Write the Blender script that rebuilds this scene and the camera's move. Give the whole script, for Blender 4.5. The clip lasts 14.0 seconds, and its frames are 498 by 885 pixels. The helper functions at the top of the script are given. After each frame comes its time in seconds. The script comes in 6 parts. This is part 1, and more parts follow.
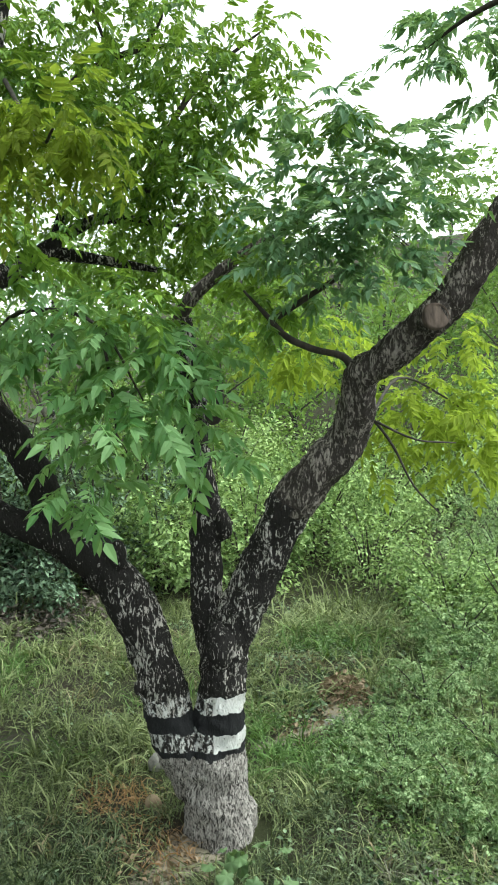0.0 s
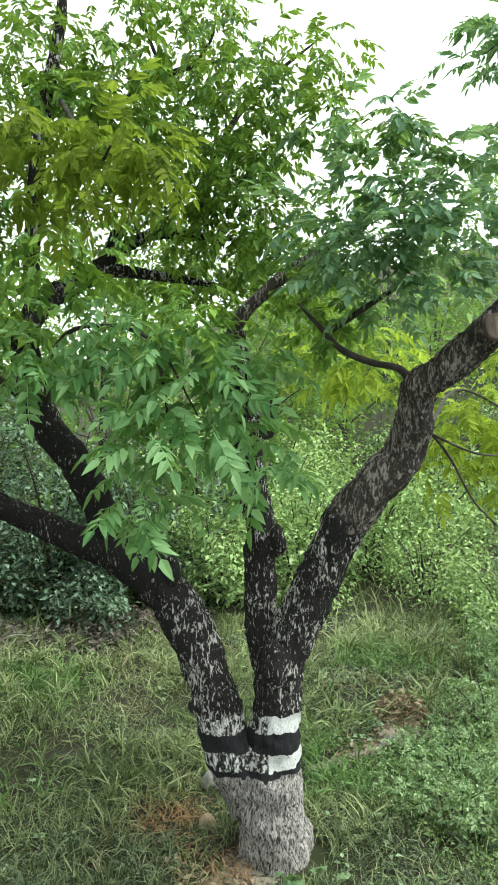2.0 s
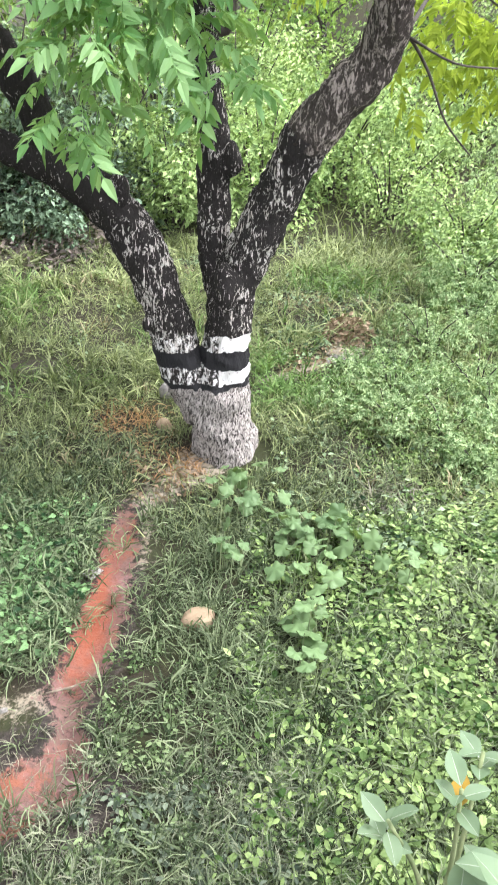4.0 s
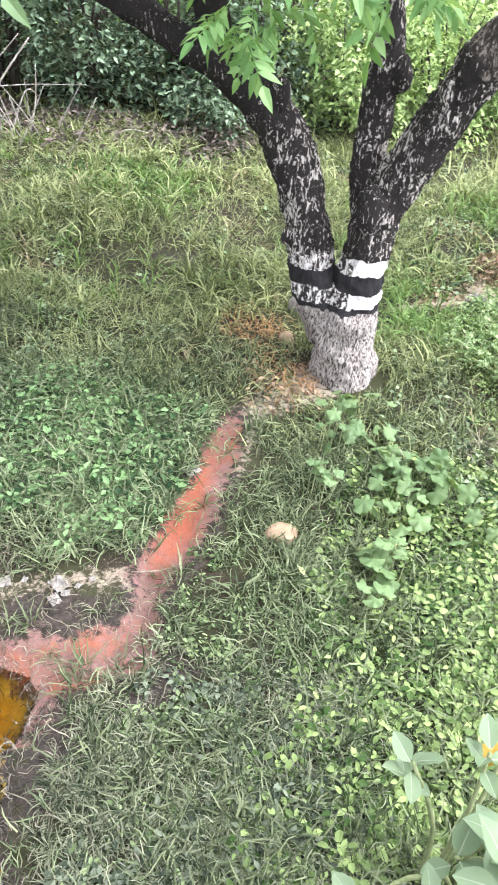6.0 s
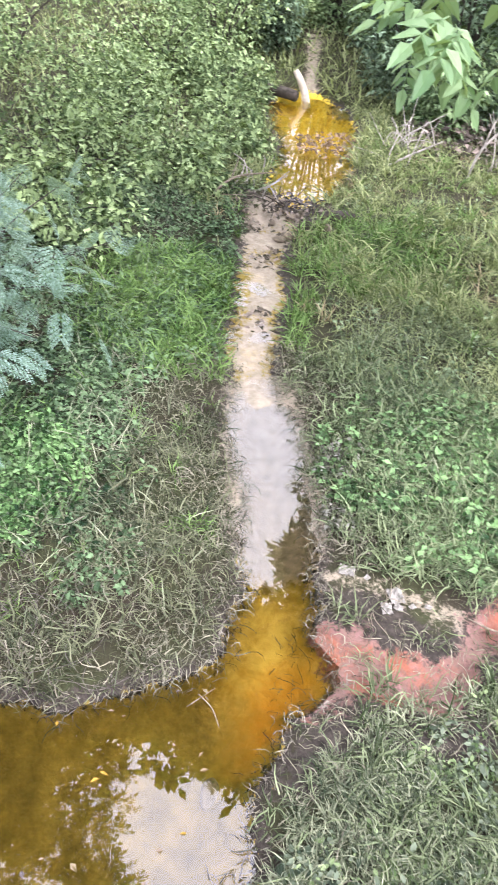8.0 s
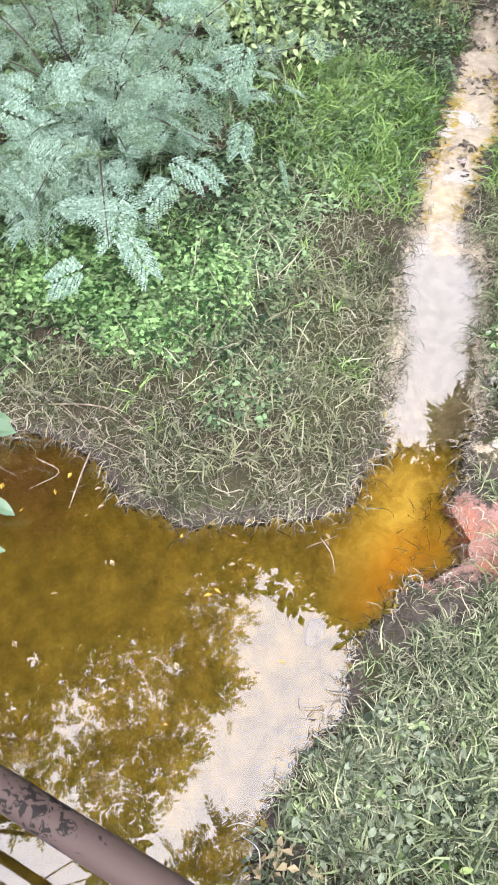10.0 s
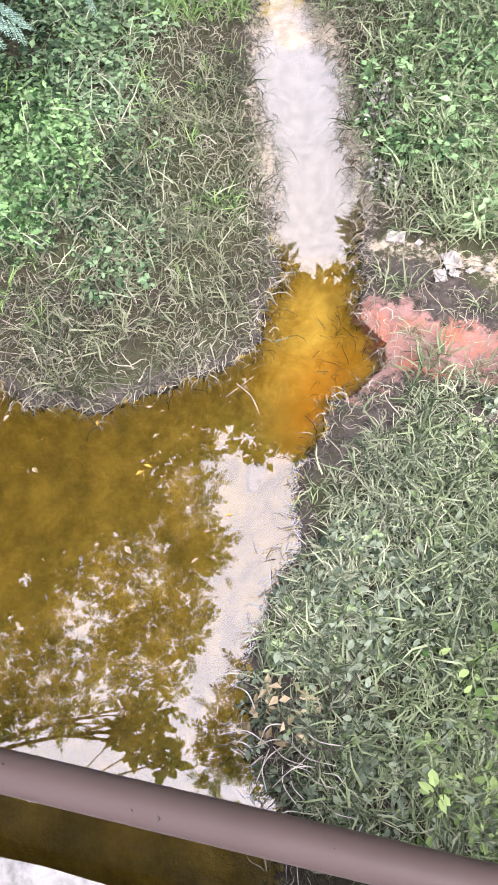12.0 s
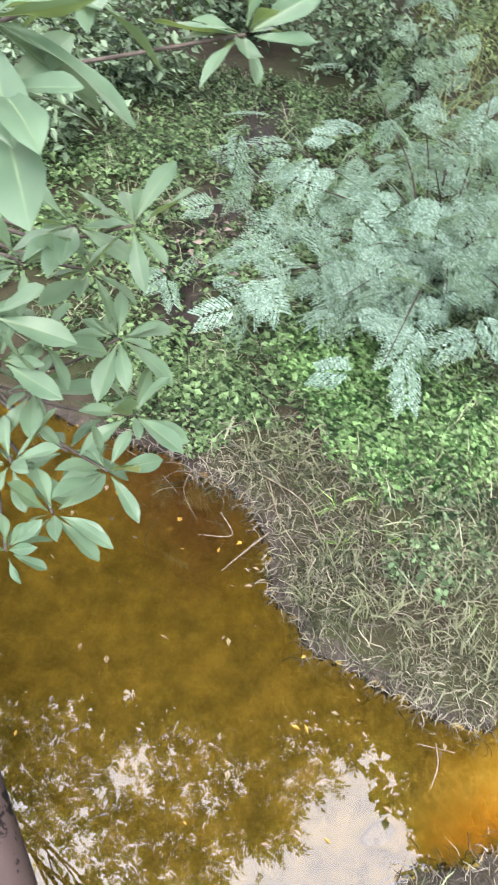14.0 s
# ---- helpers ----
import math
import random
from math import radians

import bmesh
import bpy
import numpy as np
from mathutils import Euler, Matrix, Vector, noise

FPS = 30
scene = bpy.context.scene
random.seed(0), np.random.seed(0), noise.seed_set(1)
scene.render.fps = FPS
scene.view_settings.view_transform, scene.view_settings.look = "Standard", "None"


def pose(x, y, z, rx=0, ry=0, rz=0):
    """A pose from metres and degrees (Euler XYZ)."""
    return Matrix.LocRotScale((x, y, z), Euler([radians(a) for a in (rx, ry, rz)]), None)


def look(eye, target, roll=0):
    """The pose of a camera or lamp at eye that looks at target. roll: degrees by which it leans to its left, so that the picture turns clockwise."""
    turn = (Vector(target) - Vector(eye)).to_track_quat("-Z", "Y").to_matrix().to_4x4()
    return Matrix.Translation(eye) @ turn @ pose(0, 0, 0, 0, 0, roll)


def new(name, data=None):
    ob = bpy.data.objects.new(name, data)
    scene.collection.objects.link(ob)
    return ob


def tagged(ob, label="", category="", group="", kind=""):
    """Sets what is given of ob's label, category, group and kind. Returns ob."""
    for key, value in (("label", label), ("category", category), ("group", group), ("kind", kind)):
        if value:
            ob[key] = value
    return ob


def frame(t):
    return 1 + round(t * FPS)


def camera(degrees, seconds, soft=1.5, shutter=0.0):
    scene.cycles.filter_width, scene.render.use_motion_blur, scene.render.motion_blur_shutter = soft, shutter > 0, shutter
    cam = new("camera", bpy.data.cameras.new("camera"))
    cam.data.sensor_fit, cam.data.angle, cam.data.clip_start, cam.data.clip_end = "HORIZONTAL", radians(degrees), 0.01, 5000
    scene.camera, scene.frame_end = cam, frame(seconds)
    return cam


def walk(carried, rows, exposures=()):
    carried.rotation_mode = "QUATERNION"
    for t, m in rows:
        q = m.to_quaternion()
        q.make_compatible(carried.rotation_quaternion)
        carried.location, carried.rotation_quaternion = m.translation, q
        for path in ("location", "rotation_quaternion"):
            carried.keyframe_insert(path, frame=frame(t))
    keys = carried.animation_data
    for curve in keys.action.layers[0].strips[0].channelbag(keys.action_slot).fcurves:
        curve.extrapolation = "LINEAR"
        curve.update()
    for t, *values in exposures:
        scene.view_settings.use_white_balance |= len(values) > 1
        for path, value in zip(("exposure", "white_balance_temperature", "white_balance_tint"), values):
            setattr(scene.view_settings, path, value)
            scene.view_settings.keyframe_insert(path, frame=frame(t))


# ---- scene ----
cam = camera(36.63, 14.0, soft=1.7, shutter=0.2)
PATH = [
    (0.0, look((0.006, -0.079, 2.662), (0.219, 3.904, 2.362), -0.80)),
    (0.5, look((-0.009, -0.037, 2.694), (0.068, 3.955, 2.446), -2.83)),
    (1.0, look((-0.004, 0.002, 2.692), (-0.069, 3.992, 2.417), -2.83)),
    (1.5, look((-0.010, -0.010, 2.674), (-0.031, 3.981, 2.406), -2.18)),
    (2.0, look((-0.025, -0.031, 2.671), (-0.067, 3.962, 2.441), -1.27)),
    (2.5, look((-0.024, -0.037, 2.650), (-0.022, 3.942, 2.245), -0.30)),
    (3.0, look((-0.018, -0.036, 2.623), (0.185, 3.824, 1.591), -0.52)),
    (3.2, look((-0.011, -0.033, 2.616), (0.244, 3.740, 1.311), -0.34)),
    (5.3, look((0.145, 0.039, 2.854), (-0.105, 3.063, 0.247), 3.33)),
    (5.5, look((0.146, 0.031, 2.852), (-0.147, 3.042, 0.234), 3.58)),
    (6.0, look((0.118, -0.000, 2.795), (-0.361, 3.054, 0.258), 4.96)),
    (6.5, look((0.093, -0.040, 2.767), (-0.712, 2.988, 0.280), 5.68)),
    (7.0, look((0.055, -0.073, 2.764), (-1.184, 2.762, 0.230), 6.00)),
    (7.5, look((0.023, -0.107, 2.766), (-1.682, 2.458, 0.213), 6.09)),
    (8.0, look((-0.012, -0.125, 2.740), (-2.126, 2.137, 0.208), 6.06)),
    (8.2, look((-0.025, -0.137, 2.742), (-2.253, 2.035, 0.230), 6.06)),
    (10.3, look((-0.053, 0.022, 2.613), (-2.154, 1.081, -0.622), 3.52)),
    (10.5, look((-0.059, 0.042, 2.603), (-2.255, 0.930, -0.620), 2.67)),
    (11.0, look((-0.063, 0.104, 2.570), (-2.264, 0.731, -0.711), 0.94)),
    (11.5, look((-0.031, 0.145, 2.536), (-1.679, 1.028, -1.000), -3.24)),
    (12.0, look((0.016, 0.163, 2.508), (-1.467, 1.229, -1.051), -8.43)),
    (12.5, look((0.008, 0.155, 2.529), (-1.505, 1.246, -1.009), -9.31)),
    (13.0, look((-0.027, 0.138, 2.552), (-1.796, 1.128, -0.896), -3.41)),
    (13.5, look((-0.030, 0.147, 2.556), (-2.577, 0.772, -0.464), 8.68)),
    (14.0, look((-0.031, 0.089, 2.567), (-2.855, 0.257, -0.261), 12.51)),
]

EXPOSURES = [(0.0, 1.70, 6350, -5), (1.5, 1.87, 6350, -4), (2.5, 1.96, 6350, -2), (3.2, 2.6, 6350, 6), (5.3, 2.75, 6300, 16), (6.5, 3.0, 6250, 18), (7.5, 3.1, 6250, 21), (8.2, 2.9, 6250, 20),
             (10.3, 3.15, 6500, 18), (12.5, 3.15, 6300, 25), (13.3, 3.15, 6400, 20), (14.0, 3.02, 6550, 16)]
walk(cam, PATH, EXPOSURES)

# ---- daylight ----
SUN_ELEVATION, SUN_TURN = 58.0, 95.0
world = bpy.data.worlds.new("overcast_sky")
scene.world = world
world.use_nodes = True
wn = world.node_tree.nodes
wl = world.node_tree.links
sky = wn.new("ShaderNodeTexSky")
sky.sky_type = "NISHITA"
sky.sun_disc = False
sky.sun_elevation = radians(SUN_ELEVATION)
sky.sun_rotation = radians(SUN_TURN)
sky.air_density, sky.dust_density, sky.ozone_density = 1.0, 6.0, 1.0
grey = wn.new("ShaderNodeHueSaturation")
grey.inputs["Saturation"].default_value = 0.2
wl.new(sky.outputs[0], grey.inputs["Color"])
clouds = wn.new("ShaderNodeMixRGB")  # an even cloud layer over the clear sky
clouds.inputs[0].default_value = 0.6
clouds.inputs[2].default_value = (5.3, 5.3, 5.4, 1)
wl.new(grey.outputs[0], clouds.inputs[1])
wl.new(clouds.outputs[0], wn["Background"].inputs["Color"])
wn["Background"].inputs["Strength"].default_value = 0.15

sun_data = bpy.data.lights.new("sun", "SUN")
sun_data.energy, sun_data.angle, sun_data.color = 0.6, radians(30), (1.0, 0.96, 0.9)
sun = new("sun", sun_data)
az = radians(SUN_TURN)
sun.matrix_world = look((0, 0, 30), (-30 * math.sin(az) * 0.7, -30 * math.cos(az) * 0.7, 0))

rng = np.random.default_rng(7)


# ---- materials ----
class Nodes:
    """A small node writer for one material."""

    def __init__(self, name):
        self.mat = bpy.data.materials.new(name)
        self.mat.use_nodes = True
        self.tree = self.mat.node_tree
        self.bsdf = self.tree.nodes["Principled BSDF"]
        self.out = self.tree.nodes["Material Output"]
        self.bsdf.inputs["Specular IOR Level"].default_value = 0.08

    def add(self, kind, ins=None, **props):
        n = self.tree.nodes.new(kind)
        for k, v in props.items():
            if k == "operation":
                n.operation = v
            elif k == "blend_type":
                n.blend_type = v
            elif k == "data_type":
                n.data_type = v
            elif k == "attribute_name":
                n.attribute_name = v
        for k, v in (ins or {}).items():
            self.put(n.inputs[k], v)
        return n

    def put(self, socket, v):
        if isinstance(v, bpy.types.NodeSocket):
            self.tree.links.new(v, socket)
        elif isinstance(v, tuple) and len(v) == 3 and socket.type == "RGBA":
            socket.default_value = (*v, 1)
        else:
            socket.default_value = v

    def noise(self, scale, detail=4.0, stretch=(1, 1, 1), rough=0.6, twist=0.0):
        co = self.add("ShaderNodeTexCoord").outputs["Object"]
        mp = self.add("ShaderNodeMapping", {"Vector": co, "Scale": stretch})
        return self.add("ShaderNodeTexNoise", {"Vector": mp.outputs[0], "Scale": scale, "Detail": detail, "Roughness": rough, "Distortion": twist}).outputs["Fac"]

    def ramp(self, fac, a, b, ca=(0, 0, 0), cb=(1, 1, 1)):
        r = self.add("ShaderNodeValToRGB", {"Fac": fac})
        r.color_ramp.elements[0].position, r.color_ramp.elements[1].position = a, b
        r.color_ramp.elements[0].color, r.color_ramp.elements[1].color = (*ca, 1), (*cb, 1)
        return r.outputs["Color"]

    def math(self, op, a, b=0.0):
        n = self.add("ShaderNodeMath", operation=op)
        self.put(n.inputs[0], a)
        self.put(n.inputs[1], b)
        return n.outputs[0]

    def mix(self, fac, a, b):
        n = self.add("ShaderNodeMixRGB")
        self.put(n.inputs[0], fac)
        self.put(n.inputs[1], a)
        self.put(n.inputs[2], b)
        return n.outputs[0]

    def bump(self, height, strength=0.5, distance=0.01):
        b = self.add("ShaderNodeBump", {"Height": height, "Strength": strength, "Distance": distance})
        self.put(self.bsdf.inputs["Normal"], b.outputs[0])
        return b.outputs[0]

    def done(self, color=None, rough=None):
        if color is not None:
            self.put(self.bsdf.inputs["Base Color"], color)
        if rough is not None:
            self.put(self.bsdf.inputs["Roughness"], rough)
        return self.mat


def leaf_material(name, a, b, through_light=0.35, rough=0.45, patches=1.5, gloss=0.08):
    """Leaf colours between a and b, leaf by leaf and in patches, with light shining through."""
    n = Nodes(name)
    n.bsdf.inputs["Specular IOR Level"].default_value = gloss
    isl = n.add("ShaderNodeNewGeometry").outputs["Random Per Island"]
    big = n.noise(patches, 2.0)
    # the power darkens most leaves, putting shade between them into the colour
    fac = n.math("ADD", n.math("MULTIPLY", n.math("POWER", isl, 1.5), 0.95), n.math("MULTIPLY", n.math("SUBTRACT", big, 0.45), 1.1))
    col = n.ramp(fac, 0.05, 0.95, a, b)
    n.done(col, rough)
    tr = n.add("ShaderNodeBsdfTranslucent", {"Color": n.mix(0.5, col, (0.30, 0.42, 0.04))})
    mx = n.add("ShaderNodeMixShader", {0: through_light})
    n.tree.links.new(n.bsdf.outputs[0], mx.inputs[1])
    n.tree.links.new(tr.outputs[0], mx.inputs[2])
    n.tree.links.new(mx.outputs[0], n.out.inputs["Surface"])
    return n.mat


# one tree's leaves; sunlit, front-lit and backlit tones are put into the colour
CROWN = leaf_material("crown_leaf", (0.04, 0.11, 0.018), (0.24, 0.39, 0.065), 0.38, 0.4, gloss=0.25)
CROWN_YELLOW = leaf_material("crown_leaf_sunlit_tone", (0.075, 0.11, 0.012), (0.20, 0.25, 0.035), 0.5, 0.5)
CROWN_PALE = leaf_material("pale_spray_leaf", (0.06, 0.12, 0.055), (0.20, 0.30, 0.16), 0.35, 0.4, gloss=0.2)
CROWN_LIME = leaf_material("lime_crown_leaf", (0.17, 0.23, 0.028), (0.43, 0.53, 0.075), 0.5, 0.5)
CROWN_FRONT = leaf_material("crown_leaf_frontlit_tone", (0.08, 0.21, 0.07), (0.33, 0.54, 0.25), 0.55, 0.4, gloss=0.25)
CROWN_DARK = leaf_material("crown_leaf_backlit_tone", (0.07, 0.175, 0.10), (0.30, 0.45, 0.29), 0.5, 0.4, gloss=0.25)
# the near-black end carries the hedge's inner shade in its colour
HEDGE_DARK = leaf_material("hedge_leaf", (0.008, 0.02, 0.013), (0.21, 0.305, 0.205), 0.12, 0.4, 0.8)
HEDGE_LIGHT = leaf_material("pale_bush_leaf", (0.06, 0.115, 0.042), (0.50, 0.66, 0.30), 0.35, 0.5, 0.8)
FAR_LEAF = leaf_material("far_leaf", (0.08, 0.16, 0.05), (0.22, 0.34, 0.10), 0.35, 0.5, 0.4)
GRASS = leaf_material("grass_blade", (0.017, 0.029, 0.015), (0.195, 0.24, 0.14), 0.15, 0.5, 1.2)
GRASS_DRY = leaf_material("wilted_grass_blade", (0.034, 0.034, 0.027), (0.225, 0.215, 0.17), 0.12, 0.6, 2.0)
RUST_GRASS = leaf_material("rusty_dry_grass", (0.20, 0.10, 0.05), (0.42, 0.26, 0.15), 0.2, 0.7, 2.0)
WEED = leaf_material("weed_leaf", (0.0096, 0.0264, 0.015), (0.26, 0.355, 0.215), 0.18, 0.45, 1.5)
MOUND_WEED = leaf_material("mound_weed_leaf", (0.008, 0.028, 0.012), (0.20, 0.345, 0.155), 0.18, 0.45, 1.5)
WEED_DULL = leaf_material("dull_weed_leaf", (0.02, 0.031, 0.023), (0.165, 0.205, 0.15), 0.15, 0.45, 2.0)
BANK_GRASS = leaf_material("dull_bank_blade", (0.018, 0.024, 0.015), (0.155, 0.17, 0.108), 0.12, 0.5, 2.5)
BANK_WEED = leaf_material("bank_weed_leaf", (0.0065, 0.019, 0.010), (0.135, 0.215, 0.115), 0.15, 0.45, 1.5)
# the near-black end stands in for shaded gaps between leaves
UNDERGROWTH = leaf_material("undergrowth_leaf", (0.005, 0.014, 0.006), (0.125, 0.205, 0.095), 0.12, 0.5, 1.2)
WEED_BRIGHT = leaf_material("bright_weed_leaf", (0.03, 0.07, 0.02), (0.30, 0.41, 0.165), 0.28, 0.45, 2.0)
WEED_PALE = leaf_material("pale_weed_leaf", (0.035, 0.065, 0.026), (0.24, 0.32, 0.165), 0.2, 0.45, 2.0)
HEDGE_MID = leaf_material("mixed_hedge_leaf", (0.018, 0.042, 0.02), (0.25, 0.36, 0.19), 0.15, 0.4, 1.2)
PALE_FEATHER = leaf_material("pale_feathery_leaf", (0.06, 0.115, 0.05), (0.38, 0.50, 0.27), 0.3, 0.55, 1.5)
FEATHER = leaf_material("feathery_leaf", (0.08, 0.14, 0.12), (0.23, 0.325, 0.285), 0.35, 0.55, 1.5)
OVERHANG = leaf_material("overhanging_leaf", (0.015, 0.04, 0.01), (0.09, 0.14, 0.025), 0.3, 0.5)
GRASS_COOL = leaf_material("cool_grass_blade", (0.024, 0.036, 0.024), (0.25, 0.275, 0.19), 0.12, 0.5, 1.5)
CLUMP = leaf_material("clump_leaf", (0.011, 0.036, 0.012), (0.20, 0.355, 0.145), 0.2, 0.45, 2.0)
ROOT_MAT = leaf_material("matted_root", (0.018, 0.016, 0.014), (0.22, 0.205, 0.18), 0.05, 0.8, 4.0)
STRAW = leaf_material("straw", (0.10, 0.075, 0.05), (0.38, 0.32, 0.22), 0.2, 0.7, 2.0)
BANK_LEAF = leaf_material("bank_bush_leaf", (0.03, 0.055, 0.025), (0.33, 0.44, 0.22), 0.15, 0.5, 0.9)
WHORL = leaf_material("whorled_leaf", (0.022, 0.052, 0.034), (0.115, 0.18, 0.12), 0.22, 0.36, 9.0, gloss=0.2)
MILKWEED = leaf_material("waxy_leaf", (0.085, 0.14, 0.08), (0.18, 0.245, 0.155), 0.25, 0.5, 3.0, gloss=0.25)
VINE = leaf_material("broad_vine_leaf", (0.04, 0.085, 0.038), (0.17, 0.26, 0.115), 0.22, 0.5, 2.0, gloss=0.25)
LEAF_RIB = leaf_material("leaf_rib", (0.08, 0.125, 0.075), (0.12, 0.17, 0.105), 0.15, 0.45)
WAXY_RIB = leaf_material("waxy_rib", (0.24, 0.28, 0.21), (0.32, 0.36, 0.28), 0.15, 0.5)
YELLOWING = leaf_material("yellowing_leaf", (0.09, 0.11, 0.04), (0.11, 0.13, 0.05), 0.12, 0.4)
YELLOWED = leaf_material("yellowed_leaf", (0.36, 0.22, 0.04), (0.44, 0.29, 0.07), 0.2, 0.5)
MEADOW = leaf_material("meadow_blade", (0.05, 0.065, 0.03), (0.32, 0.37, 0.185), 0.18, 0.5, 0.9)
GREEN_TUFT = leaf_material("fresh_grass_blade", (0.024, 0.06, 0.015), (0.175, 0.285, 0.10), 0.22, 0.5, 1.5)
GREY_LITTER = leaf_material("grey_dead_leaf", (0.035, 0.03, 0.03), (0.24, 0.20, 0.185), 0.1, 0.8, 3.0)
WEED_GREY = leaf_material("grey_weed_leaf", (0.05, 0.05, 0.05), (0.24, 0.24, 0.22), 0.25, 0.6, 3.0)
LITTER = leaf_material("dead_leaf", (0.11, 0.075, 0.05), (0.34, 0.26, 0.19), 0.1, 0.8, 4.0)


def bark_material(name, painted, greyed=False, blacker=0):
    """Black flaking bark with pale patches along the grain; painted: the bands round the foot of the trunk."""
    n = Nodes(name)
    grain = n.noise(40, 6.0, (1.0, 1.0, 0.27), 0.66, 1.3)
    fine = n.noise(120, 4.0, (1, 1, 0.5))
    patchy = n.math("MULTIPLY", n.math("SUBTRACT", n.noise(4.5, 3.0), 0.5), 0.25 if greyed else 0.26)
    small = n.noise(75, 5.0, (1, 1, 0.45), 0.7)
    # a higher threshold leaves fewer pale flakes on the black
    flake = n.ramp(n.math("ADD", n.math("ADD", n.math("MULTIPLY", grain, 0.62), n.math("MULTIPLY", small, 0.38)), patchy), 0.5 if greyed else 0.54 + 0.04 * blacker, 0.57 if greyed else 0.575 + 0.04 * blacker)
    dark = n.mix(fine, (0.009, 0.008, 0.008), (0.036, 0.033, 0.032))
    pale = n.mix(fine, (0.26, 0.24, 0.225), (0.62, 0.59, 0.56))
    if greyed:
        dark = n.mix(fine, (0.015, 0.013, 0.012), (0.07, 0.06, 0.054))
        pale = n.mix(fine, (0.15, 0.13, 0.118), (0.38, 0.34, 0.31))
    col = n.mix(flake, dark, pale)
    height = n.math("ADD", grain, n.math("MULTIPLY", fine, 0.3))
    if painted:
        co = n.add("ShaderNodeNewGeometry").outputs["Position"]
        sep = n.add("ShaderNodeSeparateXYZ", {0: co})
        z = n.math("ADD", sep.outputs["Z"], n.math("MULTIPLY", n.math("SUBTRACT", n.noise(9, 3.0), 0.5), 0.09))

        def band(lo, hi):
            return n.math("MULTIPLY", n.math("GREATER_THAN", z, lo), n.math("LESS_THAN", z, hi))

        worn = n.ramp(n.noise(45, 5.0, (1, 1, 0.6), 0.7), 0.5, 0.58)
        thick = n.math("MULTIPLY", n.ramp(sep.outputs["X"], -0.06, 0.0), n.ramp(n.noise(70, 4.0), 0.33, 0.4))
        white = n.mix(fine, (0.50, 0.495, 0.49), (0.68, 0.675, 0.67))
        wash = n.ramp(n.noise(85, 6.0, (1, 1, 0.28), 0.72, 0.8), 0.42, 0.58)
        lower = n.math("MULTIPLY", n.math("LESS_THAN", z, BAND[0]), wash)
        col = n.mix(lower, col, n.mix(fine, (0.25, 0.225, 0.215), (0.50, 0.47, 0.45)))
        blacks = n.math("MAXIMUM", band(BAND[2], BAND[3]), band(BAND[0], BAND[1]))
        col = n.mix(blacks, col, (0.022, 0.022, 0.024))
        whites = n.math("MAXIMUM", band(BAND[1], BAND[2]), band(BAND[3], BAND[4]))
        col = n.mix(n.math("MULTIPLY", whites, n.math("MAXIMUM", worn, thick)), col, white)
    n.bump(height, 0.9, 0.02)
    return n.done(col, 0.85)


BAND = (0.555, 0.59, 0.69, 0.80, 0.89)
BARK = bark_material("flaking_bark", False)
BARK_GREY = bark_material("grey_cracked_bark", False, True)
BARK_BLACKER = bark_material("blacker_bark", False, False, 1)
BARK_PAINTED = bark_material("painted_bark", True)


def plain_wood(name, a, b):
    n = Nodes(name)
    n.bsdf.inputs["Specular IOR Level"].default_value = 0.2
    g = n.noise(30, 4.0, (1, 1, 0.3))
    n.bump(g, 0.6, 0.005)
    return n.done(n.ramp(g, 0.3, 0.7, a, b), 0.8)


TWIG = plain_wood("twig_bark", (0.018, 0.015, 0.013), (0.065, 0.056, 0.048))
TWIG_GREEN = plain_wood("green_stem", (0.12, 0.16, 0.07), (0.24, 0.28, 0.15))
DEADWOOD = plain_wood("bleached_wood", (0.08, 0.067, 0.05), (0.25, 0.215, 0.17))
DULLWOOD = plain_wood("dull_dead_stem", (0.03, 0.027, 0.023), (0.15, 0.14, 0.12))
GREYWOOD = plain_wood("grey_dead_wood", (0.15, 0.14, 0.125), (0.42, 0.40, 0.37))
CUT_FACE = plain_wood("sawn_face", (0.045, 0.034, 0.03), (0.19, 0.145, 0.12))


